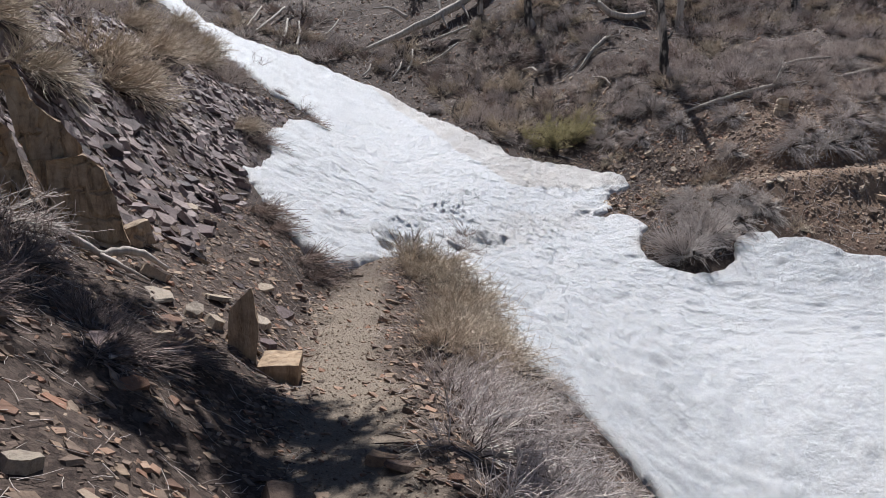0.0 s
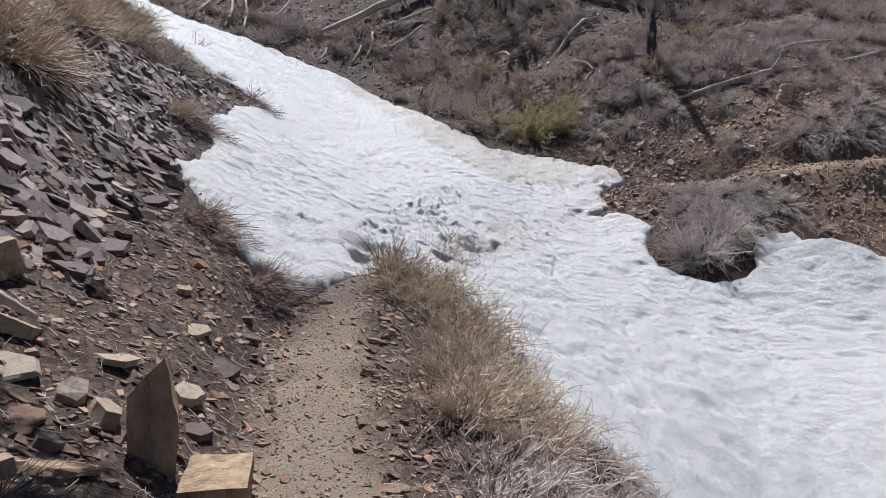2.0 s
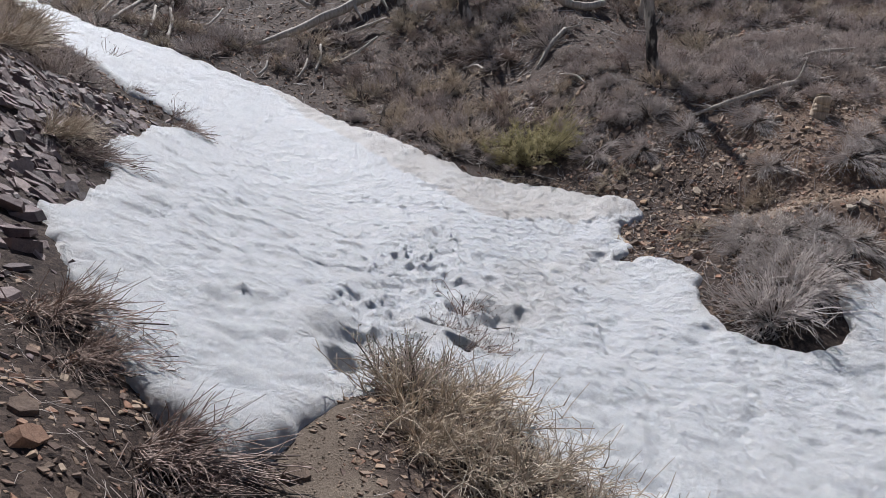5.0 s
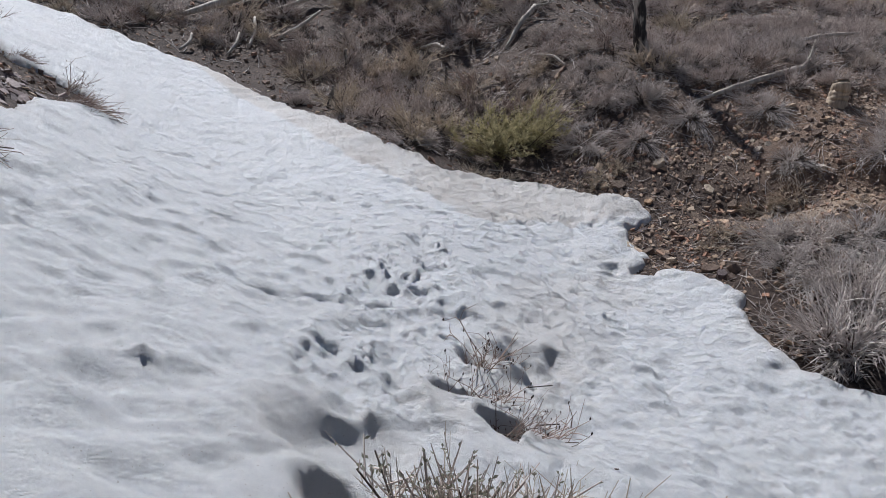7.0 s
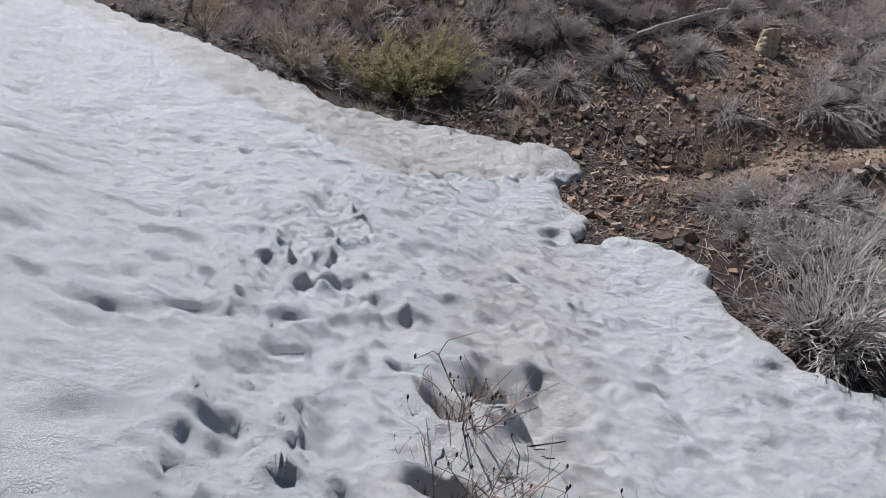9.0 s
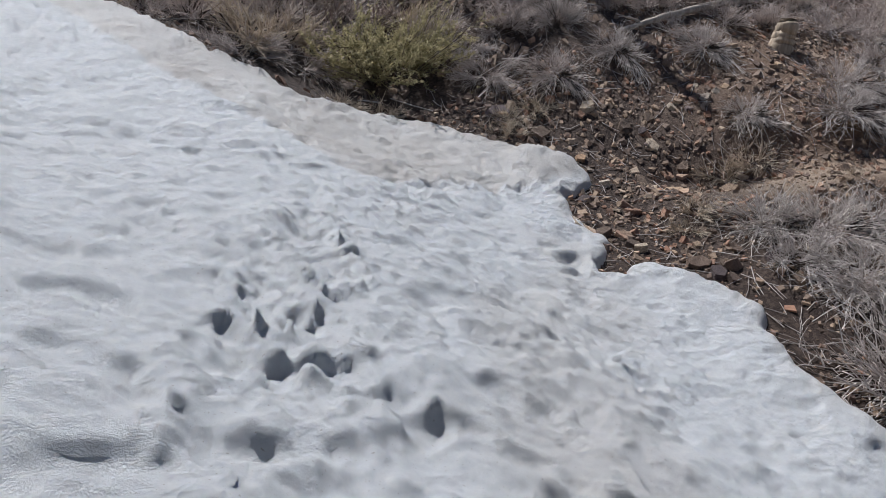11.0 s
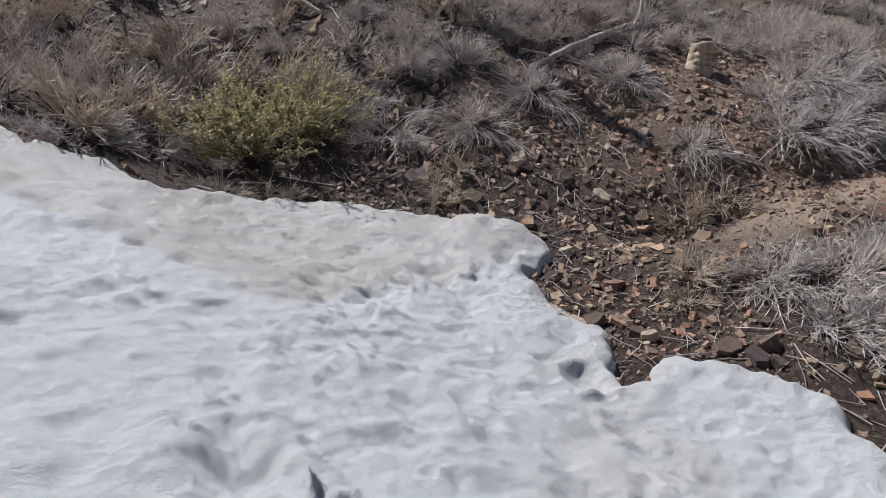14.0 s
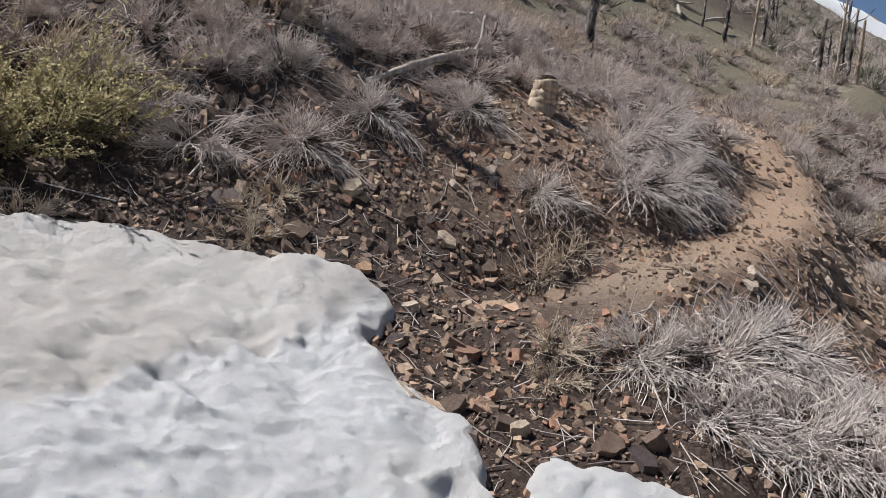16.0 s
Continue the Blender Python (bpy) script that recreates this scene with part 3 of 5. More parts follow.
def twigs_of(rng, stems, n, length, spread, up=0.25, points=3, low=0.25):
    """Thin twigs that branch off the stems."""
    m, k, _ = stems.shape
    s = rng.randint(0, m, n)
    t = rng.uniform(low, 1, n) ** 0.8 * (k - 1.001)
    i = t.astype(int)
    f = (t - i)[:, None]
    start = stems[s, i] * (1 - f) + stems[s, i + 1] * f
    along_stem = unit(stems[s, i + 1] - stems[s, i])
    d = unit(along_stem + rng.normal(0, spread, (n, 3)) + np.array([0, 0, up]))
    size = length * rng.uniform(0.45, 1.25, (n, 1))
    bend = rng.normal(0, 0.4, (n, 3))
    q = np.linspace(0, 1, points)[None, :, None]
    return start[:, None] + d[:, None] * size[:, None] * q + (bend * size)[:, None] * q ** 2


def taper(n, k, base, tip, rng):
    return np.linspace(base, tip, k)[None] * rng.uniform(0.7, 1.3, (n, 1))


def brush_kind(seed, stems, twigs, reach, height, twig, twig_mat, thick=0.0045, root=0.14, lift=0.55, droop=0.15, spread=0.55, lean=(0, 0), stem_mat=None, leaves=0, leaf_mat=None, leaf=0.02, heads=0, up=0.25, points=3, joints=5, tufts=14):
    """Meshes of one kind of bush: stems, twigs and, where it has them, leaves and seed heads."""
    rng = np.random.RandomState(seed)
    st = stems_of(rng, stems, reach, height, root, lift, droop, lean, joints, tufts)
    tw = twigs_of(rng, st, twigs, twig, spread, up, points)
    v, f = tubes(st, taper(stems, joints, thick * 1.5, thick * 0.7, rng))
    out = [("thatch" if stem_mat else "woody_base", quads("thatch", v, f, stem_mat or DARK_STEM))]
    if stem_mat and stems > 40:                 # short dark inner stems: the bush's inner shade put into their colour
        shade_core = stems_of(rng, stems // 2, reach * 0.75, height * 0.55, root * 1.3, lift, droop, lean, 3, tufts)
        v, f = tubes(shade_core, taper(stems // 2, 3, thick * 2.4, thick * 1.2, rng))
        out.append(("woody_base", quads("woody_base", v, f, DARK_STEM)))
    v, f = tubes(tw, taper(twigs, points, thick, thick * 0.45, rng))
    out.append(("crown", quads("crown", v, f, twig_mat)))
    if leaves:
        lf = twigs_of(rng, tw, leaves, leaf, 1.2, 0.3, 2, 0.1)
        d = unit(lf[:, 1] - lf[:, 0])
        side = unit(np.cross(d, rng.normal(0, 1, d.shape))) * leaf * 0.28
        a, b = lf[:, 0], lf[:, 0] + d * leaf * rng.uniform(0.7, 1.4, (leaves, 1))
        mid = (a + b) / 2
        lift_up = np.cross(side, d) * 0.3
        v = np.stack([a, mid + side + lift_up, b, mid - side + lift_up], 1).reshape(-1, 3)
        out.append(("foliage", quads("foliage", v, np.arange(leaves * 4).reshape(-1, 4), leaf_mat, False)))
    if heads:
        ends = tw[rng.randint(0, twigs, heads), -1]
        p = ends[:, None] + np.linspace(0, 1, 4)[None, :, None] * np.array([0.006, 0.004, 0.022])
        v, f = tubes(p, np.array([[0.002, 0.006, 0.006, 0.002]]).repeat(heads, 0), 5)
        out.append(("seed_spray", quads("seed_spray", v, f, DARK_STEM)))
    return out


def plant(kind, name, label, category, group=""):
    base = new(name)
    base.empty_display_size = 0.2
    for piece, me in kind:
        ob = part(piece, me, base)
        if piece in ("seed_spray", "thatch", "woody_base"):
            tagged(ob, kind="stuff")
    return tagged(base, label, category, group)


FIRST = {}


def put_brush(key, x, y, size=1.0, turn=None, tilt=True, lift=0.0, tall=1.0, on_snow=False):
    """A bush of a known kind, rooted in the slope and leaning a little with it."""
    z = float(snow_height([x], [y])[0] - 0.12 if on_snow else ground_height([x], [y])[0]) + lift
    gxs = float(lie(x + 0.3, y)[0] - lie(x - 0.3, y)[0]) / 0.6
    gys = float(lie(x, y + 0.3)[0] - lie(x, y - 0.3)[0]) / 0.6
    n = Vector((-gxs * 0.6, -gys * 0.6, 1)).normalized() if tilt else Vector((0, 0, 1))
    q = Vector((0, 0, 1)).rotation_difference(n).to_matrix().to_4x4()
    turn = random.uniform(0, 6.28) if turn is None else turn
    m = Matrix.Translation((x, y, z)) @ q @ Matrix.Rotation(turn, 4, "Z")
    kind, name, label, group = KINDS[key]
    if key not in FIRST:
        FIRST[key] = plant(kind, name, label, "shrub", group)
        ob = FIRST[key]
        ob.matrix_basis = m
    else:
        ob = copy_thing(FIRST[key], m)
    ob.scale = (size, size, size * tall)
    return ob


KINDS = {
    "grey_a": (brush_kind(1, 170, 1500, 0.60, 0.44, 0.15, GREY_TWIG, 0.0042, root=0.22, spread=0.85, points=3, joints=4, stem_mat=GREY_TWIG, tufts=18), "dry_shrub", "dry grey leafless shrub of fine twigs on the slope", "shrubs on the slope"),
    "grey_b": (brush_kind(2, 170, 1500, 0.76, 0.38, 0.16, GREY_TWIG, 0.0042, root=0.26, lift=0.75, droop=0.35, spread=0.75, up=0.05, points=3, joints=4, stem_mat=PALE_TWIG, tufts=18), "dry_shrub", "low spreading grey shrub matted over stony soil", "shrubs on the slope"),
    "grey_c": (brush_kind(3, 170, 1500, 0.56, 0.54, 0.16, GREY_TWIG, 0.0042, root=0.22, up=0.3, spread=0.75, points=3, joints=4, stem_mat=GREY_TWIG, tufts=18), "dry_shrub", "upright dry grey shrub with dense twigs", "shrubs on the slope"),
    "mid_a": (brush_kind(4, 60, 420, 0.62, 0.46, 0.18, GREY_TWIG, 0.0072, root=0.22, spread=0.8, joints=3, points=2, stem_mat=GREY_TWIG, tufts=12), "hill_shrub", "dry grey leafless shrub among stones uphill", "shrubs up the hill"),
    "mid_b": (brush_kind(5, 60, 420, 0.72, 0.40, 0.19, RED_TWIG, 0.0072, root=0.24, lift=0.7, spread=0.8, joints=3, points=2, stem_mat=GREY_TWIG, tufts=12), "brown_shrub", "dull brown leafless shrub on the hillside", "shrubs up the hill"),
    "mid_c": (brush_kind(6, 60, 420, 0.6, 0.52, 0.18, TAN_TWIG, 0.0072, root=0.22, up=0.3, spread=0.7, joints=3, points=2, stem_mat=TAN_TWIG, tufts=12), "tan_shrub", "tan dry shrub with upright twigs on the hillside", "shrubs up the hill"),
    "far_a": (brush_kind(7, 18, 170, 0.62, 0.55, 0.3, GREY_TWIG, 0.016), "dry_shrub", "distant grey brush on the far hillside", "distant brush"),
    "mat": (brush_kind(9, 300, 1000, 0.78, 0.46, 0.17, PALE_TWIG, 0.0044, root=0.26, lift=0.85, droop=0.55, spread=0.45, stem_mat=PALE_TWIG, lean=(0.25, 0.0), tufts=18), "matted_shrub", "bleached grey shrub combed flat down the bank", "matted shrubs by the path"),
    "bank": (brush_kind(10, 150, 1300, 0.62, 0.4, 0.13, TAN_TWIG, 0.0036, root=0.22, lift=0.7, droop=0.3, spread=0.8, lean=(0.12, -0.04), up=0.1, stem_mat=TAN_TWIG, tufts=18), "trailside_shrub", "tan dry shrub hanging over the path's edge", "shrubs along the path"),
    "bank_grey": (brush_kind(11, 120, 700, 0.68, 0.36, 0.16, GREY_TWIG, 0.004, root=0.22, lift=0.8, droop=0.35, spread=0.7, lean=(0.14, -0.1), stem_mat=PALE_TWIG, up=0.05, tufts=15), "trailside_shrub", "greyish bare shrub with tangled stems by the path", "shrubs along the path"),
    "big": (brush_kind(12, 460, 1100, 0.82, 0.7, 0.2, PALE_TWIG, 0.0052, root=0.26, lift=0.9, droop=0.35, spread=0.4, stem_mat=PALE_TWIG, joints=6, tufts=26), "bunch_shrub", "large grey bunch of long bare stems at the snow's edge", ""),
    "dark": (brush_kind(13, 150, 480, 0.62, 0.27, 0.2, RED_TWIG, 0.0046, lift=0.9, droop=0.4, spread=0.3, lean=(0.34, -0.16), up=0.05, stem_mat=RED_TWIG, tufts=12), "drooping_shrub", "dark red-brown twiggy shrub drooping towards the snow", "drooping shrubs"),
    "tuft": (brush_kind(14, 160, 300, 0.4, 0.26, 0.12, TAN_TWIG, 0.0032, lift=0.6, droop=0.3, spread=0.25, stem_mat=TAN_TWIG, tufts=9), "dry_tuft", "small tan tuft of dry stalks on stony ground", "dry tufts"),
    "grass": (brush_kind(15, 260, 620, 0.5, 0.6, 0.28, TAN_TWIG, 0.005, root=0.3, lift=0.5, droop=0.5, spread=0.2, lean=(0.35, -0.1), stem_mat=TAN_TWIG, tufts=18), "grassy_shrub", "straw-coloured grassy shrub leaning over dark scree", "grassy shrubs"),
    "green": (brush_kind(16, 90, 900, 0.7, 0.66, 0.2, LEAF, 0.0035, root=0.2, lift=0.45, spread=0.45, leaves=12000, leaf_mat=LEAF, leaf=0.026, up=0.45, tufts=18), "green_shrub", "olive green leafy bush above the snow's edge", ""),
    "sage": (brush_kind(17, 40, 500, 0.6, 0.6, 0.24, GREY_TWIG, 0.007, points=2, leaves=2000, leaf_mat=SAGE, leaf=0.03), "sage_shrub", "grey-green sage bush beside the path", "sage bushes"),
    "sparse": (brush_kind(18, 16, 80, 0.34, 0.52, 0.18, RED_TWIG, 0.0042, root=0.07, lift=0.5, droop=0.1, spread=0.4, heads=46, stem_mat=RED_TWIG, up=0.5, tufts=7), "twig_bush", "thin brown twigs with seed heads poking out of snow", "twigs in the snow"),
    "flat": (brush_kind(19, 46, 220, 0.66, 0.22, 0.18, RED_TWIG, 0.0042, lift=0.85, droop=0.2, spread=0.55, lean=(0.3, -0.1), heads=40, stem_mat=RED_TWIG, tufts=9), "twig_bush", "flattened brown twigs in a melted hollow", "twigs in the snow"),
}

# ---- stones ----
def plate(rng, size, thick, sides=6):
    """An uneven flat stone: places and faces."""
    a = np.sort(rng.uniform(0, 1, sides) * 0.7 + np.arange(sides)) / sides * 2 * np.pi
    r = size * rng.uniform(0.6, 1.0, sides)
    stretch = rng.uniform(0.55, 1.0)
    x, y = r * np.cos(a), r * np.sin(a) * stretch
    lip = rng.uniform(0.86, 0.98)
    low = np.stack([x, y, np.full(sides, -thick)], 1)
    top = np.stack([x * lip, y * lip, thick + rng.uniform(-0.2, 0.2, sides) * thick + x * rng.uniform(-0.2, 0.2)], 1)
    return np.concatenate([low, top]), [tuple(range(sides - 1, -1, -1)), tuple(range(sides, 2 * sides))] + [(k, (k + 1) % sides, sides + (k + 1) % sides, sides + k) for k in range(sides)]


def turned(rng, v, steep):
    q = Euler((rng.normal(0, steep), rng.normal(0, steep), rng.uniform(0, 6.28))).to_matrix()
    return v @ np.array(q).T


def slope_turn(x, y):
    gxs = float(lie(x + 0.25, y)[0] - lie(x - 0.25, y)[0]) / 0.5
    gys = float(lie(x, y + 0.25)[0] - lie(x, y - 0.25)[0]) / 0.5
    return Vector((0, 0, 1)).rotation_difference(Vector((-gxs, -gys, 1)).normalized()).to_matrix()


def scatter(name, label, mat, seed, count, where, sizes, flat, steep, keep, sink=0.3, sides=4):
    """Loose stones that nobody could count, joined: plates of random sizes over a stretch of ground."""
    rng = np.random.RandomState(seed)
    x0, x1, y0, y1 = where
    x, y = rng.uniform(x0, x1, count), rng.uniform(y0, y1, count)
    ok = keep(x, y, rng)
    x, y = x[ok], y[ok]
    z = ground_height(x, y)
    e = 0.25
    sx_ = (lie(x + e, y) - lie(x - e, y)) / (2 * e)
    sy_ = (lie(x, y + e) - lie(x, y - e)) / (2 * e)
    size = sizes[0] * (sizes[1] / sizes[0]) ** (rng.uniform(0, 1, len(x)) ** 1.7)
    verts, faces, base = [], [], 0
    for k in range(len(x)):
        v, f = plate(rng, size[k], size[k] * flat * rng.uniform(0.5, 1.4), sides)
        v = turned(rng, v, steep)
        v[:, 2] += v[:, 0] * sx_[k] + v[:, 1] * sy_[k]
        verts.append(v + np.array([x[k], y[k], z[k] + size[k] * flat * (1 - sink)]))
        faces += [tuple(i + base for i in g) for g in f]
        base += len(v)
    return tagged(new(name, mesh(name, np.concatenate(verts), faces, mat)), label, "stones", kind="stuff")


def off_snow(x, y):
    return snow_depth(x, y) < 0.1


scatter("scree", "purple-grey shale plates heaped on the steep slope", SHALE, 31, 12000, (-9.5, -2.6, 7.5, 21.5), (0.045, 0.2), 0.15, 0.42,
        lambda x, y, r: off_snow(x, y) & (r.uniform(0, 1, len(x)) < step(-2.7, -4.0, x + 0.12 * (y - 10)) + 0.12) & (r.uniform(0, 1, len(x)) < step(23, 17, y) + 0.25), sides=5)
scatter("gravel", "brown stone chips strewn over soil beside the path", CHIP, 32, 17000, (-4.2, 1.6, 1.6, 11.2), (0.014, 0.07), 0.13, 0.24,
        lambda x, y, r: off_snow(x, y) & (r.uniform(0, 1, len(x)) < 0.15 + 0.85 * step(0.15, 0.45, along(TRAIL_NEAR, x, y)[0])))
scatter("gravel", "fine tan grit trodden into the path", SAND_GRIT, 36, 13000, (-1.9, 0.6, 1.8, 10.6), (0.005, 0.018), 0.3, 0.3, lambda x, y, r: off_snow(x, y) & (along(TRAIL_NEAR, x, y)[0] < 0.5))
scatter("gravel", "reddish brown rubble on the bank below the path", CHIP, 33, 15000, (3.6, 10.5, 14.8, 21.0), (0.012, 0.075), 0.26, 0.35,
        lambda x, y, r: off_snow(x, y) & (r.uniform(0, 1, len(x)) < (0.4 + 0.6 * step(0.15, 0.6, along(TRAIL_FAR, x, y)[0])) * step(-0.9, 0.5, ripple(x, y, 0.8, 40))))
scatter("gravel", "small stones between the shrubs up the hillside", CHIP, 34, 14000, (-9, 19, 17.5, 36), (0.025, 0.12), 0.25, 0.35, lambda x, y, r: off_snow(x, y))
scatter("gravel", "tan stones along the path beyond the bend", SAND_GRIT, 35, 8000, (9, 18, 14.5, 20.5), (0.02, 0.11), 0.26, 0.3, lambda x, y, r: off_snow(x, y) & (r.uniform(0, 1, len(x)) < 0.15 + 0.85 * step(0.3, 0.8, along(TRAIL_FAR, x, y)[0])))


def litter(name, label, mat, seed, count, where, keep, length=(0.05, 0.26), thick=0.0032):
    """Dead twigs lying about."""
    rng = np.random.RandomState(seed)
    x, y = rng.uniform(where[0], where[1], count), rng.uniform(where[2], where[3], count)
    ok = keep(x, y)
    x, y = x[ok], y[ok]
    n = len(x)
    a, s = rng.uniform(0, 6.28, n), rng.uniform(length[0], length[1], n)
    p = np.zeros((n, 3, 3))
    for k, t in enumerate((-0.5, 0.0, 0.5)):
        px, py = x + np.cos(a + 0.2 * t) * s * t, y + np.sin(a + 0.2 * t) * s * t
        p[:, k] = np.stack([px, py, ground_height(px, py) + 0.008 + rng.uniform(0, 0.02, n)], 1)
    v, f = tubes(p, taper(n, 3, thick, thick * 0.6, rng))
    return tagged(new(name, quads(name, v, f, mat)), label, "twigs", kind="stuff")


litter("twig_litter", "pale broken twigs lying on stony soil", GREY_TWIG, 41, 3200, (-4.2, 1.6, 1.8, 11.2), lambda x, y: off_snow(x, y) & (along(TRAIL_NEAR, x, y)[0] > 0.3), (0.04, 0.2), 0.0022)
litter("twig_litter", "grey twigs lying between the bushes", GREY_TWIG, 42, 3500, (3.8, 16, 14.8, 27), lambda x, y: off_snow(x, y) & (along(TRAIL_FAR, x, y)[0] > 0.45), (0.08, 0.4), 0.005)
litter("twig_litter", "bleached twigs and sticks up the hillside", PALE_TWIG, 43, 1500, (-8, 18, 21, 36), lambda x, y: off_snow(x, y), (0.2, 0.8), 0.01)

STONES = []
for k in range(9):
    v, f = plate(np.random.RandomState(60 + k), 1.0, 0.16 + 0.05 * (k % 4), 6)
    STONES.append((v, f))


def stone(x, y, size, mat, label, kind=0, tilt=(0, 0), turn=0.0, thick=1.0, group="", name="stone", lift=0.0):
    v, f = STONES[kind % len(STONES)]
    key = (kind % len(STONES), mat.name)
    if key not in SHARED:
        me = mesh("stone", v, f, mat)
        bm = bmesh.new()
        bm.from_mesh(me)
        bmesh.ops.triangulate(bm, faces=bm.faces)
        bmesh.ops.subdivide_edges(bm, edges=list(bm.edges), cuts=1)
        bmesh.ops.triangulate(bm, faces=bm.faces)
        for v in bm.verts:
            v.co += noise.noise_vector(v.co * 2.3 + Vector((kind * 5.0, 0, 0))) * 0.05
            v.co.z *= 0.85
        bm.to_mesh(me)
        bm.free()
        SHARED[key] = me
    ob = new(name, SHARED[key])
    z = float(ground_height([x], [y])[0])
    rot = slope_turn(x, y) @ Euler((tilt[0], tilt[1], turn)).to_matrix()
    ob.matrix_basis = Matrix.Translation((x, y, z + size * 0.06 * thick + lift)) @ rot.to_4x4() @ Matrix.Diagonal((size, size, size * thick, 1))
    return tagged(ob, label, "stone", group)


SHARED = {}
r = random.Random(12)
for _ in range(150):                       # the larger plates of the scree
    y = r.uniform(7.8, 17)
    x = -2.9 - 0.1 * (y - 9) - 3.4 * r.random() ** 1.3
    if snow_depth(np.array([x]), np.array([y]))[0] < -0.2:
        stone(x, y, r.uniform(0.12, 0.26), SHALE, "flat purple-grey shale plate on the scree", r.randint(0, 8), (r.gauss(0, 0.25), r.gauss(0, 0.25)), r.uniform(0, 6), r.uniform(0.5, 1.1), "scree plates")
for _ in range(60):                        # loose stones on the near slope and beside the path
    y = r.uniform(2.2, 10)
    x = -1.6 - 1.9 * r.random()
    stone(x, y, r.uniform(0.05, 0.15), r.choice((CHIP, SHALE, CHIP)), "flat broken stone lying beside the path", r.randint(0, 8), (r.gauss(0, 0.2), r.gauss(0, 0.2)), r.uniform(0, 6), r.uniform(0.6, 1.3), "stones beside the path")
for _ in range(30):
    y = r.uniform(2.4, 9.5)
    x = float(np.interp(y, [2.3, 4.7, 6.5, 9.8], [0.15, -0.2, -0.5, -0.72])) + r.uniform(-0.08, 0.2)
    stone(x, y, r.uniform(0.05, 0.1), CHIP, "flat stone edging the path", r.randint(0, 8), (r.gauss(0, 0.15), r.gauss(0, 0.15)), r.uniform(0, 6), 1.0, "stones beside the path")
for _ in range(90):                        # rubble of the far bank
    x, y = r.uniform(4.3, 8.6), r.uniform(16.2, 20.2)
    if snow_depth(np.array([x]), np.array([y]))[0] < -0.1 and along(TRAIL_FAR, np.array([x]), np.array([y]))[0][0] > 0.3:
        stone(x, y, r.uniform(0.05, 0.13), r.choice((CHIP, CHIP, SAND, SHALE)), "angular reddish brown stone on the bank", r.randint(0, 8), (r.gauss(0, 0.25), r.gauss(0, 0.25)), r.uniform(0, 6), r.uniform(0.9, 1.9), "rubble of the bank")
for x, y, s, mat, k, th, what in (
        (5.78, 18.53, 0.17, SAND, 1, 1.5, "squared tan stone block beside the path"), (4.9, 18.2, 0.14, CHIP, 2, 1.6, "brown wedge of stone on the bank"),
        (4.2, 17.87, 0.14, CHIP, 3, 1.4, "grey boulder at the snow's edge"), (4.38, 17.72, 0.13, CHIP, 4, 1.2, "olive brown stone at the snow's edge"), (4.6, 16.95, 0.17, CHIP, 5, 1.8, "brown stone in the rubble"),
        (4.65, 16.75, 0.15, SHALE, 6, 1.5, "dark stone in the rubble"), (5.58, 20.06, 0.17, SAND, 7, 1.4, "pale tan stone on the slope"), (4.42, 20.5, 0.26, SHALE, 0, 0.7, "flat pinkish stone under the bushes"),
        (4.78, 19.95, 0.16, CHIP, 2, 2.0, "square red stone at the snow's edge"), (6.05, 19.26, 0.16, SAND, 5, 1.2, "flat olive stone on the slope"), (4.12, 18.1, 0.18, SAND, 8, 0.6, "flat orange stone at the snow's edge"),
        (7.5, 16.8, 0.13, SAND, 1, 1.0, "upright tan slab by the path"), (9.76, 16.2, 0.22, SAND, 6, 1.3, "tan stone block below the path"), (9.36, 15.9, 0.2, CHIP, 3, 1.6, "dark boulder below the path"),
        (-0.33, 3.84, 0.13, SAND, 2, 1.6, "pale squared stone at the path's edge"), (-0.2, 3.7, 0.17, CHIP, 4, 1.0, "flat brown stone at the path's edge"), (-0.84, 3.5, 0.17, CHIP, 3, 1.3, "dark stone on the path"),
        (-1.54, 2.5, 0.13, SAND, 5, 1.8, "pale stone in the shade"), (-3.24, 9.35, 0.17, SAND, 7, 1.6, "squared pinkish stone under the scree"), (-3.2, 8.35, 0.22, SHALE, 1, 1.2, "grey slab under the scree"),
        (-2.65, 6.6, 0.24, SAND, 2, 1.0, "flat tan slab on the slope"), (-2.5, 6.15, 0.26, SAND, 4, 0.5, "flat cream slab on the slope"), (-2.2, 5.75, 0.2, CHIP, 0, 0.5, "flat pinkish slab on the slope"), (-2.15, 6.7, 0.2, SAND, 8, 0.6, "flat cream slab on the slope"),
        (-2.12, 6.05, 0.13, SAND, 3, 2.2, "tan stone beside a standing shard"), (-1.93, 5.95, 0.14, SAND, 6, 2.4, "orange stone beside a standing shard"), (-1.75, 6.75, 0.2, SAND, 5, 1.7, "tan stone behind a standing shard"), (-1.62, 6.45, 0.17, SHALE, 7, 0.8, "grey slab behind a standing shard"),
        (-1.88, 5.35, 0.24, SAND, 1, 0.5, "flat cream slab before a standing shard"), (-1.42, 5.42, 0.065, SAND, 6, 2.0, "small tan stone before a block"), (-1.1, 4.95, 0.07, SAND, 6, 1.8, "rounded tan stone on the path"), (-0.67, 4.7, 0.06, SAND, 5, 1.2, "pale chip on the path"),
        (-1.17, 9.75, 0.12, CHIP, 1, 2.0, "brown stone where the path meets snow"), (-1.75, 7.6, 0.2, SHALE, 2, 0.8, "grey slab on the near slope"), (-2.0, 7.9, 0.16, SAND, 8, 0.8, "cream slab on the near slope")):
    stone(x, y, s, mat, what, k, (r.gauss(0, 0.15), r.gauss(0, 0.15)), r.uniform(0, 6), th * 0.7)


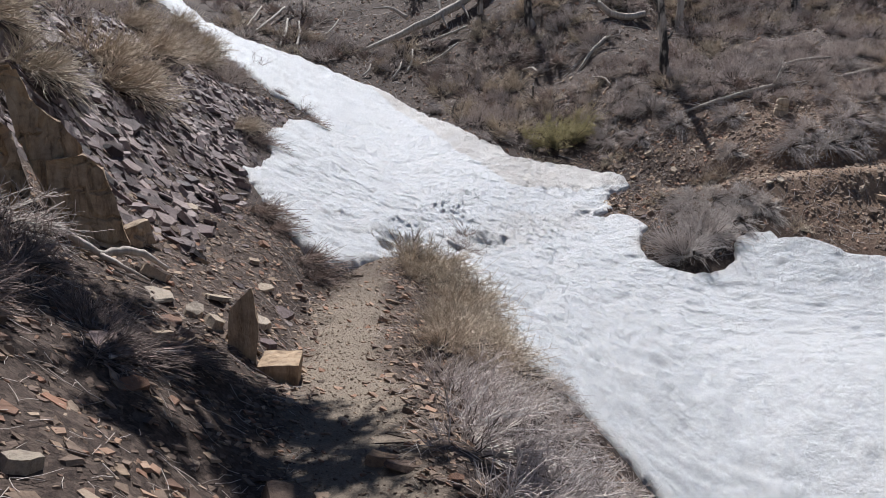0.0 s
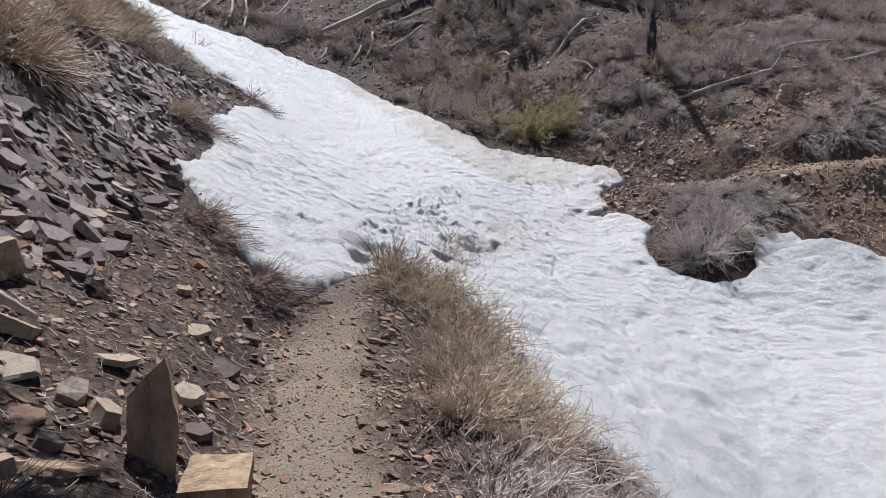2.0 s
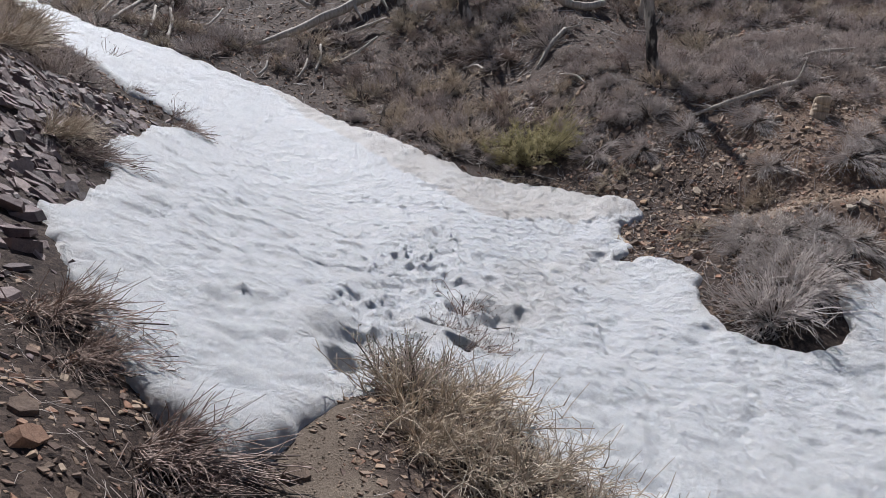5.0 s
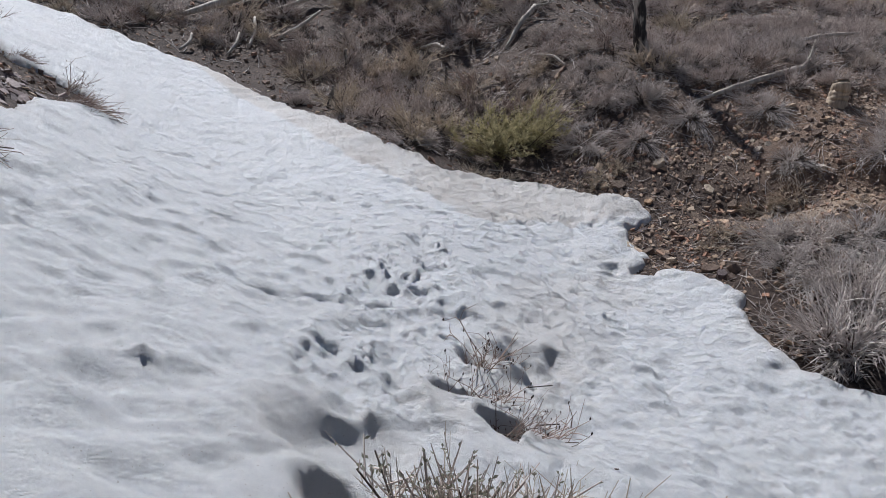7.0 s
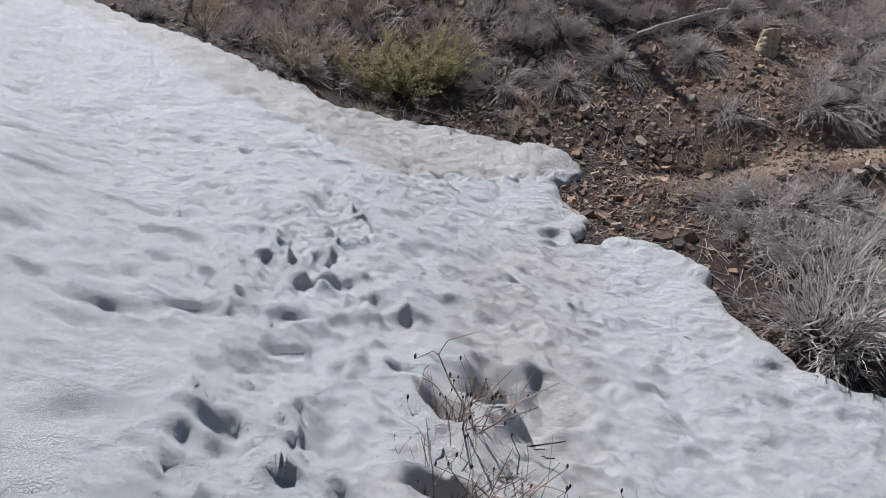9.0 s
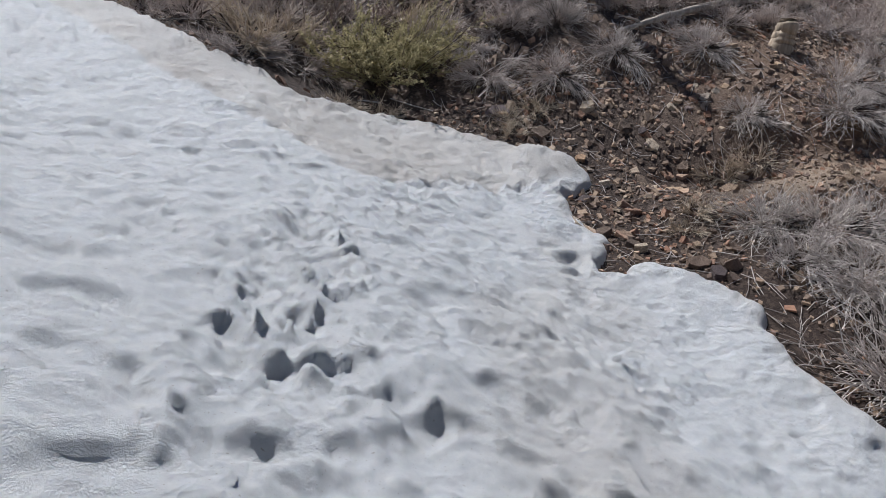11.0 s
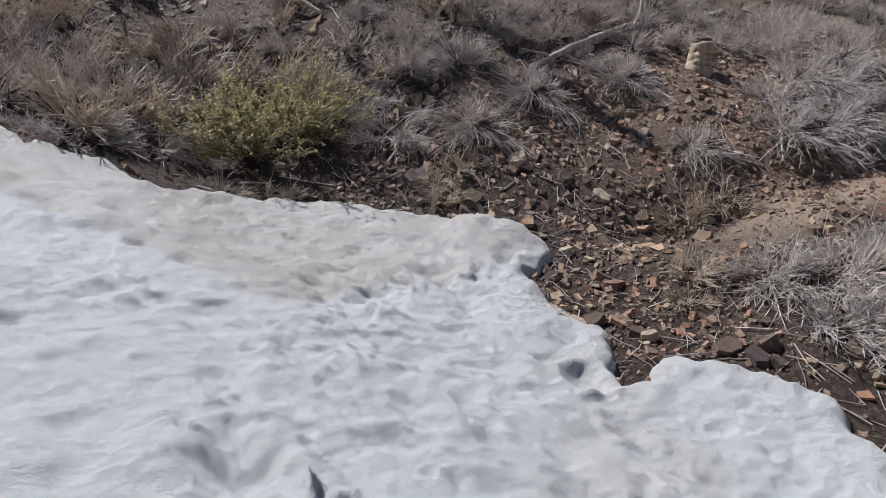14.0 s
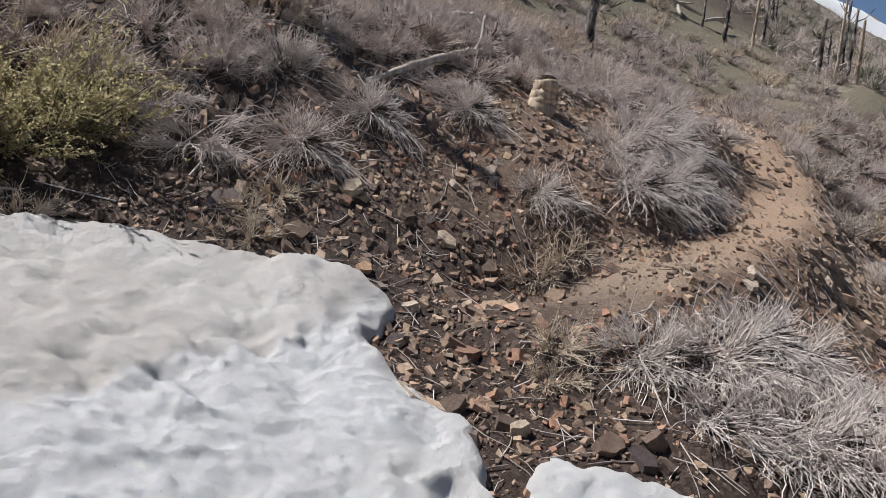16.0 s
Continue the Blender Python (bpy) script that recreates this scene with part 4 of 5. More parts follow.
for x, y, k in ((-0.86, 11.9, 1), (-0.78, 12.02, 4), (-0.9, 11.33, 2), (-0.5, 11.1, 3), (-0.42, 10.95, 5), (-0.62, 10.95, 6)):
    stone(x, y, 0.09, SHALE, "dark wet stone where the snow has melted", k, (0.2, 0.1), k, 1.3, "stones in melted bowls")


def slab(outline, thick, seed, wobble=0.02, cuts=2, jointed=False):
    """A split slab of rock: an outline in its own upright plane, given thickness, with broken faces."""
    bm = bmesh.new()
    front = [bm.verts.new((u, -thick / 2, v)) for u, v in outline]
    back = [bm.verts.new((u * 0.96 + 0.01, thick / 2, v * 0.97)) for u, v in outline]
    n = len(outline)
    bm.faces.new(front)
    bm.faces.new(list(reversed(back)))
    for k in range(n):
        bm.faces.new((front[(k + 1) % n], front[k], back[k], back[(k + 1) % n]))
    bmesh.ops.recalc_face_normals(bm, faces=bm.faces)
    bmesh.ops.triangulate(bm, faces=bm.faces)
    for _ in range(cuts):
        bmesh.ops.subdivide_edges(bm, edges=[e for e in bm.edges if e.calc_length() > 0.09], cuts=1, use_grid_fill=False)
        bmesh.ops.triangulate(bm, faces=[f for f in bm.faces if len(f.verts) > 3])
    for v in bm.verts:
        if jointed:                               # blocks broken out between joints
            jut = noise.cell(Vector((v.co.x * 5.5 + seed, seed * 3.3, v.co.z * 3.8 + 0.35 * v.co.x)))
            v.co.y += (jut - 0.5) * 0.05 * (-1 if v.co.y < 0 else 1)
        p = v.co * 3.0 + Vector((seed * 7.1, 0, 0))
        w = noise.noise_vector(p) * wobble * 1.4 + noise.noise_vector(v.co * 9 + Vector((seed, 3, 0))) * wobble
        strata = round(noise.noise(Vector((v.co.x * 2.5, seed, v.co.z * 5))) * 3) / 3 * wobble * 1.6
        v.co += w + Vector((0, strata if v.co.y < 0 else -strata, 0))
    me = bpy.data.meshes.new("slab")
    bm.to_mesh(me)
    bm.free()
    return me


outcrop = tagged(new("rock_outcrop"), "brown upright slabs of split rock above the path", "rock")
outcrop.matrix_basis = pose(-3.52, 6.83, 0.47, 0, 0, 24.5) @ Matrix.Diagonal((0.95, 0.95, 0.95, 1))
for outline, thick, at, seed in (
        ([(-0.15, 0.23), (-0.25, 0.59), (-0.37, 1.02), (-0.46, 1.46), (-0.59, 1.72), (-0.42, 1.75), (-0.31, 1.46), (0.0, 1.18), (0.14, 1.01), (0.16, 0.6), (0.3, -0.3), (-0.05, -0.3)], 0.16, (0, 0, 0, 0, 0, 0), 1),
        ([(-0.2, 0.6), (-0.15, 0.86), (0.16, 0.87), (0.34, 0.74), (0.40, 0.40), (0.51, 0.0), (0.5, -0.3), (-0.05, -0.3), (-0.13, 0.23)], 0.2, (0.02, -0.13, 0, 0, 0, 2), 2),
        ([(-0.3, -0.4), (-0.34, 0.9), (-0.28, 1.42), (-0.03, 1.46), (0.04, 1.38), (0.06, 1.1), (0.13, 0.7), (0.2, 0.3), (0.3, -0.4)], 0.22, (-0.72, -0.3, 0.02, 4, -4, -8), 3),
        ([(-0.18, -0.4), (-0.2, 1.0), (-0.08, 1.3), (0.05, 1.1), (0.12, 0.7), (0.16, 0.2), (0.2, -0.4)], 0.18, (-0.42, -0.05, 0, -3, -6, 8), 4),
        ([(-0.4, -0.5), (-0.45, 1.4), (-0.25, 1.75), (-0.12, 1.72), (-0.02, 1.4), (0.04, 0.8), (0.15, -0.5)], 0.25, (-0.95, -0.7, 0.05, 5, 0, -5), 5),
        ([(-0.25, -0.3), (-0.22, 0.55), (-0.02, 0.68), (0.12, 0.4), (0.25, -0.3)], 0.16, (-0.5, -0.5, 0.0, -8, 6, -12), 6),
        ([(-0.16, -0.1), (-0.15, 0.15), (0.12, 0.17), (0.17, -0.1)], 0.24, (0.62, 0.25, 0.0, 6, -5, 20), 7),
        ([(-0.2, -0.06), (-0.2, 0.05), (0.2, 0.06), (0.19, -0.06)], 0.22, (-0.1, -0.55, 0.03, 4, 3, -15), 8)):
    leaves_of_rock = random.Random(seed)
    for k in range(2 if thick > 0.15 and seed < 7 else 1):             # split into upright leaves of rock
        cut = [(u * (1 - 0.06 * k) + leaves_of_rock.uniform(-0.02, 0.02), v * (1 - 0.05 * k) + leaves_of_rock.uniform(-0.03, 0.02)) for u, v in outline]
        me = slab(cut, thick * (0.5 if seed < 7 else 1.0), seed * 10 + k, 0.014, 3, True)
        me.materials.append(SLAB)
        x, y, z, rx, ry, rz = at
        part("slab", me, outcrop).matrix_basis = pose(x, y, z, rx, ry, rz) @ pose(0, thick * 0.55 * k, 0, leaves_of_rock.uniform(-3, 3), leaves_of_rock.uniform(-2, 2), leaves_of_rock.uniform(-4, 4))

shard_me = slab([(-0.115, -0.1), (-0.125, 0.1), (-0.115, 0.38), (0.065, 0.55), (0.115, 0.28), (0.105, -0.1)], 0.13, 9, 0.012)
shard_me.materials.append(SLAB)
shard = tagged(new("standing_stone", shard_me), "pointed grey stone shard standing upright beside the path", "stone")
shard.matrix_basis = pose(-1.66, 5.85, float(ground_height([-1.66], [5.85])[0]) - 0.02, -4, 2, 14)
block_me = slab([(-0.17, -0.04), (-0.165, 0.2), (0.17, 0.215), (0.165, -0.04)], 0.34, 10, 0.012, 3)
block_me.materials.append(SLAB)
block = tagged(new("stone_block", block_me), "squared banded stone block lying beside the path", "stone")
block.matrix_basis = pose(-1.36, 5.82, float(ground_height([-1.36], [5.82])[0]) - 0.02, 4, 3, 6)


# ---- dead wood ----
def limb(path, radii, mat, sides=8, seed=0, name="limb", rough=1.0):
    """A crooked round limb through the given places."""
    rng = np.random.RandomState(seed)
    p = np.array(path, float)
    t = np.linspace(0, len(p) - 1, (len(p) - 1) * 5 + 1)
    q = np.stack([np.interp(t, range(len(p)), p[:, k]) for k in range(3)], 1)
    for _ in range(2):
        q[1:-1] = (q[:-2] + 2 * q[1:-1] + q[2:]) / 4
    rr = np.interp(t, range(len(p)), radii)
    q[1:-1] += rng.normal(0, 0.1 * rough, q[1:-1].shape) * rr[1:-1, None]
    v, f = tubes(q[None], rr[None], sides)
    v = v + rng.normal(0, 0.05 * rough, v.shape) * np.repeat(rr, sides)[:, None]
    n = len(v)
    v = np.concatenate([v, q[:1], q[-1:]])
    faces = [tuple(k) for k in f] + [((k + 1) % sides, k, n) for k in range(sides)] + [(n - sides + k, n - sides + (k + 1) % sides, n + 1) for k in range(sides)]
    return mesh(name, v, faces, mat, True)


def on_ground(x, y, lift=0.0):
    return (x, y, float(ground_height([x], [y])[0]) + lift)


def fallen(name, label, points, radii, mat, branches=(), seed=0):
    """A trunk or branch lying on the ground, with its side branches as parts."""
    base = tagged(new(name), label, "log", "dead wood")
    o = Vector(points[0])
    base.matrix_basis = Matrix.Translation(o)
    part("trunk", limb([Vector(p) - o for p in points], radii, mat, 8, seed), base)
    for k, (pts, rad) in enumerate(branches):
        part("branch", limb([Vector(p) - o for p in pts], rad, mat, 6, seed + k + 1), base)
    return base


def snag(x, y, height, radius, lean, label, mat=None, seed=0, stubs=3, group="burnt trunks"):
    """A standing dead trunk with broken stubs of limbs."""
    mat = mat or CHARRED
    base = tagged(new("burnt_trunk"), label, "tree", group)
    x, y, z = on_ground(x, y)
    base.matrix_basis = Matrix.Translation((x, y, z))
    rng = np.random.RandomState(seed)
    n = 6
    path = [(lean[0] * (k / n) ** 1.2 + rng.normal(0, 0.02), lean[1] * k / n + rng.normal(0, 0.02), -0.15 + (height + 0.15) * k / n) for k in range(n + 1)]
    part("trunk", limb(path, [radius * (1.25 if k == 0 else 1 - 0.45 * k / n) for k in range(n + 1)], mat, 10, seed), base)
    for k in range(stubs):
        h = rng.uniform(0.45, 0.97)
        i = int(h * n)
        s = np.array(path[i])
        a, l = rng.uniform(0, 6.28), rng.uniform(0.25, 0.8) * min(1.0, height / 3)
        part("branch", limb([s, s + l * 0.5 * np.array([math.cos(a), math.sin(a), 0.4]), s + l * np.array([math.cos(a), math.sin(a), 0.9])], [radius * 0.35, radius * 0.25, radius * 0.1], mat, 6, seed + k), base)
    return base


snag(6.93, 23.28, 3.9, 0.15, (-0.55, 0.0), "tall burnt trunk with flaking black and pale bark", seed=1)
snag(3.42, 29.6, 3.6, 0.17, (-0.3, 0.2), "charred trunk standing among brush uphill", seed=2)
snag(1.55, 32.2, 2.6, 0.13, (0.1, 0.0), "thin charred trunk uphill", seed=3, stubs=1)
snag(8.9, 28.5, 3.0, 0.15, (0.1, 0.1), "pale barkless trunk uphill", BLEACHED, 4, 1)
snag(13.0, 28.0, 0.9, 0.2, (0, 0), "short burnt stump uphill", seed=5, stubs=0)
snag(14.3, 21.7, 2.6, 0.12, (0.35, 0.1), "burnt trunk with warm brown bare wood", CHARRED, 6, 1)
for x, y, h in ((0.9, 26.9, 0.7), (3.0, 25.2, 0.5), (0.3, 24.6, 0.5), (-1.6, 29.5, 0.6)):
    snag(x, y, h, 0.055, (0.08, 0), "small charred stub in the brush", seed=int(10 * y), stubs=0, group="charred stubs")

stump = tagged(new("tree_stump"), "sawn pale tree stump with charred bark, on the slope", "stump")
stump.matrix_basis = pose(9.05, 19.95, on_ground(9.05, 19.95)[2] - 0.05, 4, 5, 0)
part("trunk", limb([(0, 0, -0.15), (0, 0, 0.1), (0.015, 0, 0.24), (0.02, 0, 0.38)], [0.22, 0.175, 0.165, 0.16], STUMPWOOD, 20, 3, rough=0.35), stump)
part("cut_face", limb([(0.02, 0, 0.376), (0.02, 0, 0.388)], [0.152, 0.148], PALE_CUT, 20, 5, rough=0.1), stump, "pale sawn top")

fallen("fallen_branch", "long bleached branch lying on brush with a forked end", [on_ground(6.8, 21.0, 0.08), on_ground(7.7, 21.1, 0.1), on_ground(8.7, 21.15, 0.1), on_ground(9.4, 21.2, 0.12)], [0.03, 0.05, 0.06, 0.055], BLEACHED,
       [([on_ground(9.3, 21.2, 0.12), on_ground(9.5, 21.22, 0.32), on_ground(9.65, 21.3, 0.6)], [0.035, 0.028, 0.014]), ([on_ground(7.2, 21.05, 0.1), on_ground(6.85, 21.2, 0.2)], [0.02, 0.01])], 1)
fallen("fallen_log", "grey fallen log on the slope", [on_ground(11.4, 21.3, 0.02), on_ground(12.6, 21.5, 0.04), on_ground(14, 21.8, 0.04)], [0.06, 0.07, 0.07], BLEACHED, (), 2)
fallen("fallen_log", "big weathered fallen trunk propped above the ground", [on_ground(-3.3, 30.0, 0.1), on_ground(-2.2, 31.0, 0.3), on_ground(-0.9, 31.8, 0.4), on_ground(0.6, 32.6, 0.4), on_ground(2.0, 33.3, 0.4)], [0.05, 0.12, 0.15, 0.17, 0.17], BLEACHED,
       [([on_ground(-1.5, 32, 0.6), on_ground(-2.2, 32.4, 0.9), on_ground(-3.0, 32.4, 0.9)], [0.1, 0.07, 0.03]), ([on_ground(-0.2, 32.9, 0.7), on_ground(-0.1, 32.2, 0.5), on_ground(0.2, 31.6, 0.1)], [0.1, 0.07, 0.04]), ([on_ground(0.5, 33.2, 0.6), on_ground(0.9, 32.4, 0.3), on_ground(1.1, 31.9, 0.1)], [0.1, 0.07, 0.03])], 3)
fallen("fallen_branch", "pale stick propped on the hillside", [on_ground(4.65, 25.75, 0.03), on_ground(5.2, 26.2, 0.2), on_ground(5.75, 26.7, 0.3)], [0.03, 0.06, 0.06], BLEACHED, [([on_ground(5.7, 26.65, 0.3), on_ground(6.2, 26.7, 0.3)], [0.04, 0.02])], 4)
fallen("fallen_branch", "curved pale branch on the hillside", [on_ground(5.8, 28.6, 0.5), on_ground(6.3, 28.5, 0.15), on_ground(7.0, 28.4, 0.15), on_ground(7.6, 28.6, 0.3)], [0.1, 0.12, 0.12, 0.1], BLEACHED, (), 5)
for k, (a, b, rad) in enumerate((((-6.3, 29.0), (-6.6, 32.2), 0.06), ((-7.6, 30.0), (-7.0, 33.6), 0.07), ((-5.7, 29.3), (-6.1, 32.0), 0.06), ((-8.0, 30.5), (-8.0, 33.5), 0.05), ((-4.9, 31.2), (-4.5, 32.6), 0.04), ((-1.37, 28.5), (-1.2, 29.8), 0.05), ((-1.9, 28.1), (-1.6, 28.9), 0.04), ((-3.0, 27.9), (-2.75, 28.5), 0.045),
                                 ((-0.6, 29.3), (0.6, 30.1), 0.05), ((-1.0, 30.6), (1.0, 31.2), 0.06), ((2.9, 27.2), (3.3, 26.3), 0.05), ((5.3, 23.6), (4.9, 24.4), 0.035), ((9.9, 22.6), (11.5, 22.2), 0.05))):
    fallen("fallen_branch", "bleached dead branch lying on the hillside", [on_ground(*a, 0.06), on_ground((a[0] + b[0]) / 2 + 0.1, (a[1] + b[1]) / 2, 0.22), on_ground(*b, 0.3)], [rad * 0.8, rad, rad * 0.7], BLEACHED, (), 20 + k)
root = fallen("dead_root", "gnarled bleached root lying under the outcrop", [on_ground(-3.35, 6.2, 0.16), on_ground(-3.15, 6.25, 0.12), on_ground(-3.0, 6.3, 0.05), on_ground(-2.9, 6.45, 0.12), on_ground(-2.75, 6.6, 0.16), on_ground(-2.55, 6.65, 0.08)], [0.03, 0.035, 0.03, 0.04, 0.035, 0.02], BLEACHED,
              [([on_ground(-3.0, 6.3, 0.05), on_ground(-2.8, 6.25, 0.06), on_ground(-2.6, 6.35, 0.03)], [0.025, 0.02, 0.01])], 7)
fallen("dead_stick", "thin bleached stick lying in shade", [on_ground(-1.85, 3.9, 0.05), on_ground(-1.75, 4.15, 0.12), on_ground(-1.62, 4.4, 0.2)], [0.012, 0.012, 0.008], PALE_TWIG, (), 9)

# ---- bushes where they stand ----
random.seed(4)
for x, y, s in ((-0.3, 10.85, 0.95), (0.1, 10.2, 0.85), (0.25, 9.4, 0.75), (0.1, 8.8, 0.7), (0.4, 8.6, 0.6), (0.05, 8.0, 0.7), (0.4, 7.6, 0.65), (0.0, 7.2, 0.7), (0.45, 6.9, 0.65), (-0.2, 11.45, 0.7), (0.05, 11.95, 0.6), (-0.35, 10.3, 0.6)):
    put_brush("bank", x, y, s * 1.3, random.uniform(-0.8, 0.8))
for x, y, s in ((0.1, 6.4, 0.7), (0.55, 6.2, 0.6), (0.05, 5.7, 0.7), (0.5, 5.4, 0.6), (0.95, 5.7, 0.5), (0.2, 4.9, 0.7), (0.65, 4.6, 0.6), (0.15, 4.2, 0.65), (0.6, 3.9, 0.6), (1.1, 4.8, 0.5), (0.35, 3.3, 0.65), (0.9, 3.4, 0.6), (1.1, 6.6, 0.45), (1.05, 7.2, 0.4), (0.5, 2.4, 0.6)):
    put_brush("bank_grey", x, y, s * 1.2, random.uniform(-0.8, 0.8))
put_brush("sage", -0.45, 10.95, 0.75)
for x, y, s, a in ((-1.95, 9.75, 0.85, 0.2), (-1.75, 9.55, 0.6, -0.2), (-2.8, 10.8, 0.85, 0.1), (-2.45, 10.35, 0.6, 0.4), (-3.95, 15.2, 0.9, 0.3), (-4.0, 20.9, 0.9, 0.2), (-6.4, 25.0, 0.9, 0.2), (-5.2, 22.6, 0.6, 0.1)):
    put_brush("dark", x, y, s, a)
for x, y, s in ((-5.5, 12.4, 1.25), (-6.1, 13.2, 1.2), (-5.2, 9.3, 0.9), (-5.9, 9.6, 1.0), (-7.3, 21.4, 1.2), (-7.0, 18.2, 1.1), (-7.9, 23.8, 1.2), (-6.5, 16.6, 1.0), (-8.3, 19.5, 1.2), (-8.8, 15.5, 1.2), (-9.4, 26, 1.2), (-7.6, 12.6, 1.1), (-4.3, 15.5, 0.7)):
    put_brush("grass", x, y, s, random.uniform(-0.5, 0.5))
for x, y, s in ((-3.1, 5.2, 0.9), (-2.7, 4.6, 0.8), (-2.2, 4.5, 0.7), (-1.95, 4.0, 0.6), (-2.6, 3.6, 0.8), (-3.4, 4.5, 0.9), (-1.9, 4.75, 0.5), (-3.6, 5.7, 0.9)):
    put_brush("dark" if x > -3.2 else "bank_grey", x, y, s)
put_brush("big", 5.05, 15.05, 1.0, 0.4)
put_brush("big", 5.65, 15.5, 0.8, 2.4)
put_brush("grey_b", 6.75, 14.5, 0.4)
put_brush("green", 3.5, 22.05, 1.35, 1.0)
put_brush("green", 4.0, 22.1, 0.9, 2.2)
for x, y, s in ((5.75, 17.15, 0.75), (6.1, 16.75, 0.8), (6.75, 16.65, 0.75), (7.15, 16.3, 0.75), (5.45, 16.5, 0.7), (5.75, 16.0, 0.8), (6.4, 15.95, 0.8), (8.7, 18.5, 0.8), (9.5, 18.35, 0.8), (10.2, 18.4, 0.7), (9.3, 19.0, 0.8), (10.3, 19.1, 0.9), (11.4, 18.95, 0.9), (7.4, 19.0, 0.55), (12.4, 19.4, 0.9), (7.9, 20.35, 0.7), (6.6, 20.75, 0.7), (5.55, 20.75, 0.7)):
    put_brush("mat", x, y, s, -1.57 + random.uniform(-0.6, 0.6))
for x, y, s in ((5.3, 17.7, 0.8), (5.0, 17.55, 0.6), (6.7, 18.55, 1.0), (7.1, 18.5, 1.1), (4.4, 20.1, 0.8), (4.6, 20.35, 0.7), (3.1, 21.1, 0.8), (2.6, 21.3, 0.8), (7.3, 17.3, 0.5), (7.6, 15.6, 0.8), (5.0, 20.4, 0.7)):
    put_brush("tuft", x, y, s)
for x, y, s in ((1.6, 22.4, 0.95), (4.75, 21.3, 0.8), (5.3, 21.9, 0.85), (2.4, 22.4, 0.8), (6.1, 21.6, 0.8), (6.0, 22.4, 0.8), (-0.4, 25.1, 0.7), (0.6, 23.6, 0.7), (7.4, 21.8, 0.7), (8.0, 22.3, 0.8), (9.6, 20.6, 0.75), (10.5, 20.2, 0.85), (10.9, 19.8, 0.9), (11.6, 20.3, 0.9), (12.5, 20.6, 0.9), (9.9, 22.3, 0.8), (13.6, 20.0, 0.9), (4.4, 22.6, 0.8)):
    put_brush(random.choice(("grey_a", "grey_b", "grey_c")), x, y, s)
for x, y, s in ((14.6, 17.2, 1.0), (15.5, 17.0, 1.1), (17.5, 18.2, 1.1), (13.2, 16.6, 0.8), (11.3, 15.9, 0.7), (16.4, 18.0, 0.8)):
    put_brush(random.choice(("sage", "grey_a")), x, y, s)
for x, y, size, turn, sort in ((0.38, 13.6, 1.0, 0.3, "sparse"), (0.34, 13.5, 0.75, 0.2, "flat"), (0.02, 12.82, 0.85, 0.1, "flat"), (0.22, 12.5, 0.9, -0.1, "flat"), (0.2, 12.45, 0.6, 2.0, "sparse"), (0.0, 12.9, 0.5, 4.0, "sparse")):
    put_brush(sort, x, y, size, turn, False, 0.03)
put_brush("sparse", -6.5, 25.4, 1.2)
put_brush("sparse", -4.2, 21.6, 1.0)

# scattered brush up the hill, thinning with distance
rng = np.random.RandomState(77)
taken = [ob.matrix_basis.translation.copy() for ob in scene.objects if ob.type == "EMPTY"]


def grow(count, x0, x1, y0, y1, gap, kinds, sizes, keep):
    made, tries = 0, 0
    while made < count and tries < count * 12:
        tries += 1
        x, y = rng.uniform(x0, x1), rng.uniform(y0, y1)
        if snow_depth(np.array([x]), np.array([y]))[0] > -0.45 or along(TRAIL_FAR, np.array([x]), np.array([y]))[0][0] < 0.9 or not keep(x, y):
            continue
        if any((p.x - x) ** 2 + (p.y - y) ** 2 < gap * gap for p in taken):
            continue
        ob = put_brush(kinds[rng.randint(len(kinds))], x, y, rng.uniform(*sizes))
        taken.append(ob.matrix_basis.translation.copy())
        made += 1


grow(75, 4.5, 14, 20.8, 25.5, 0.42, ("grey_a", "grey_b", "mid_a"), (0.5, 0.85), lambda x, y: abs(x - 6.2) > 0.7 or y > 22.5)
grow(270, -9, 18, 21.3, 31, 0.48, ("mid_a", "mid_a", "mid_b", "mid_c"), (0.65, 1.15), lambda x, y: (abs(x - 5.5) > 1.0 or y > 24) and ripple(np.array([x]), np.array([y]), 1.9, 42)[0] > -0.3)
grow(170, -16, 26, 30, 44, 0.75, ("mid_a", "mid_b", "mid_c", "far_a"), (0.8, 1.35), lambda x, y: ripple(np.array([x]), np.array([y]), 2.4, 43)[0] > -0.35)
grow(110, 13, 28, 16, 31, 0.65, ("mid_a", "mid_c", "mid_b", "mid_a"), (0.7, 1.2), lambda x, y: True)
grow(50, 22, 40, 14, 36, 1.0, ("mid_a", "mid_c", "sage"), (0.8, 1.3), lambda x, y: y < 0.9 * x + 8)
grow(30, -14, -6.5, 10, 34, 1.0, ("mid_c", "mid_a"), (0.8, 1.2), lambda x, y: True)


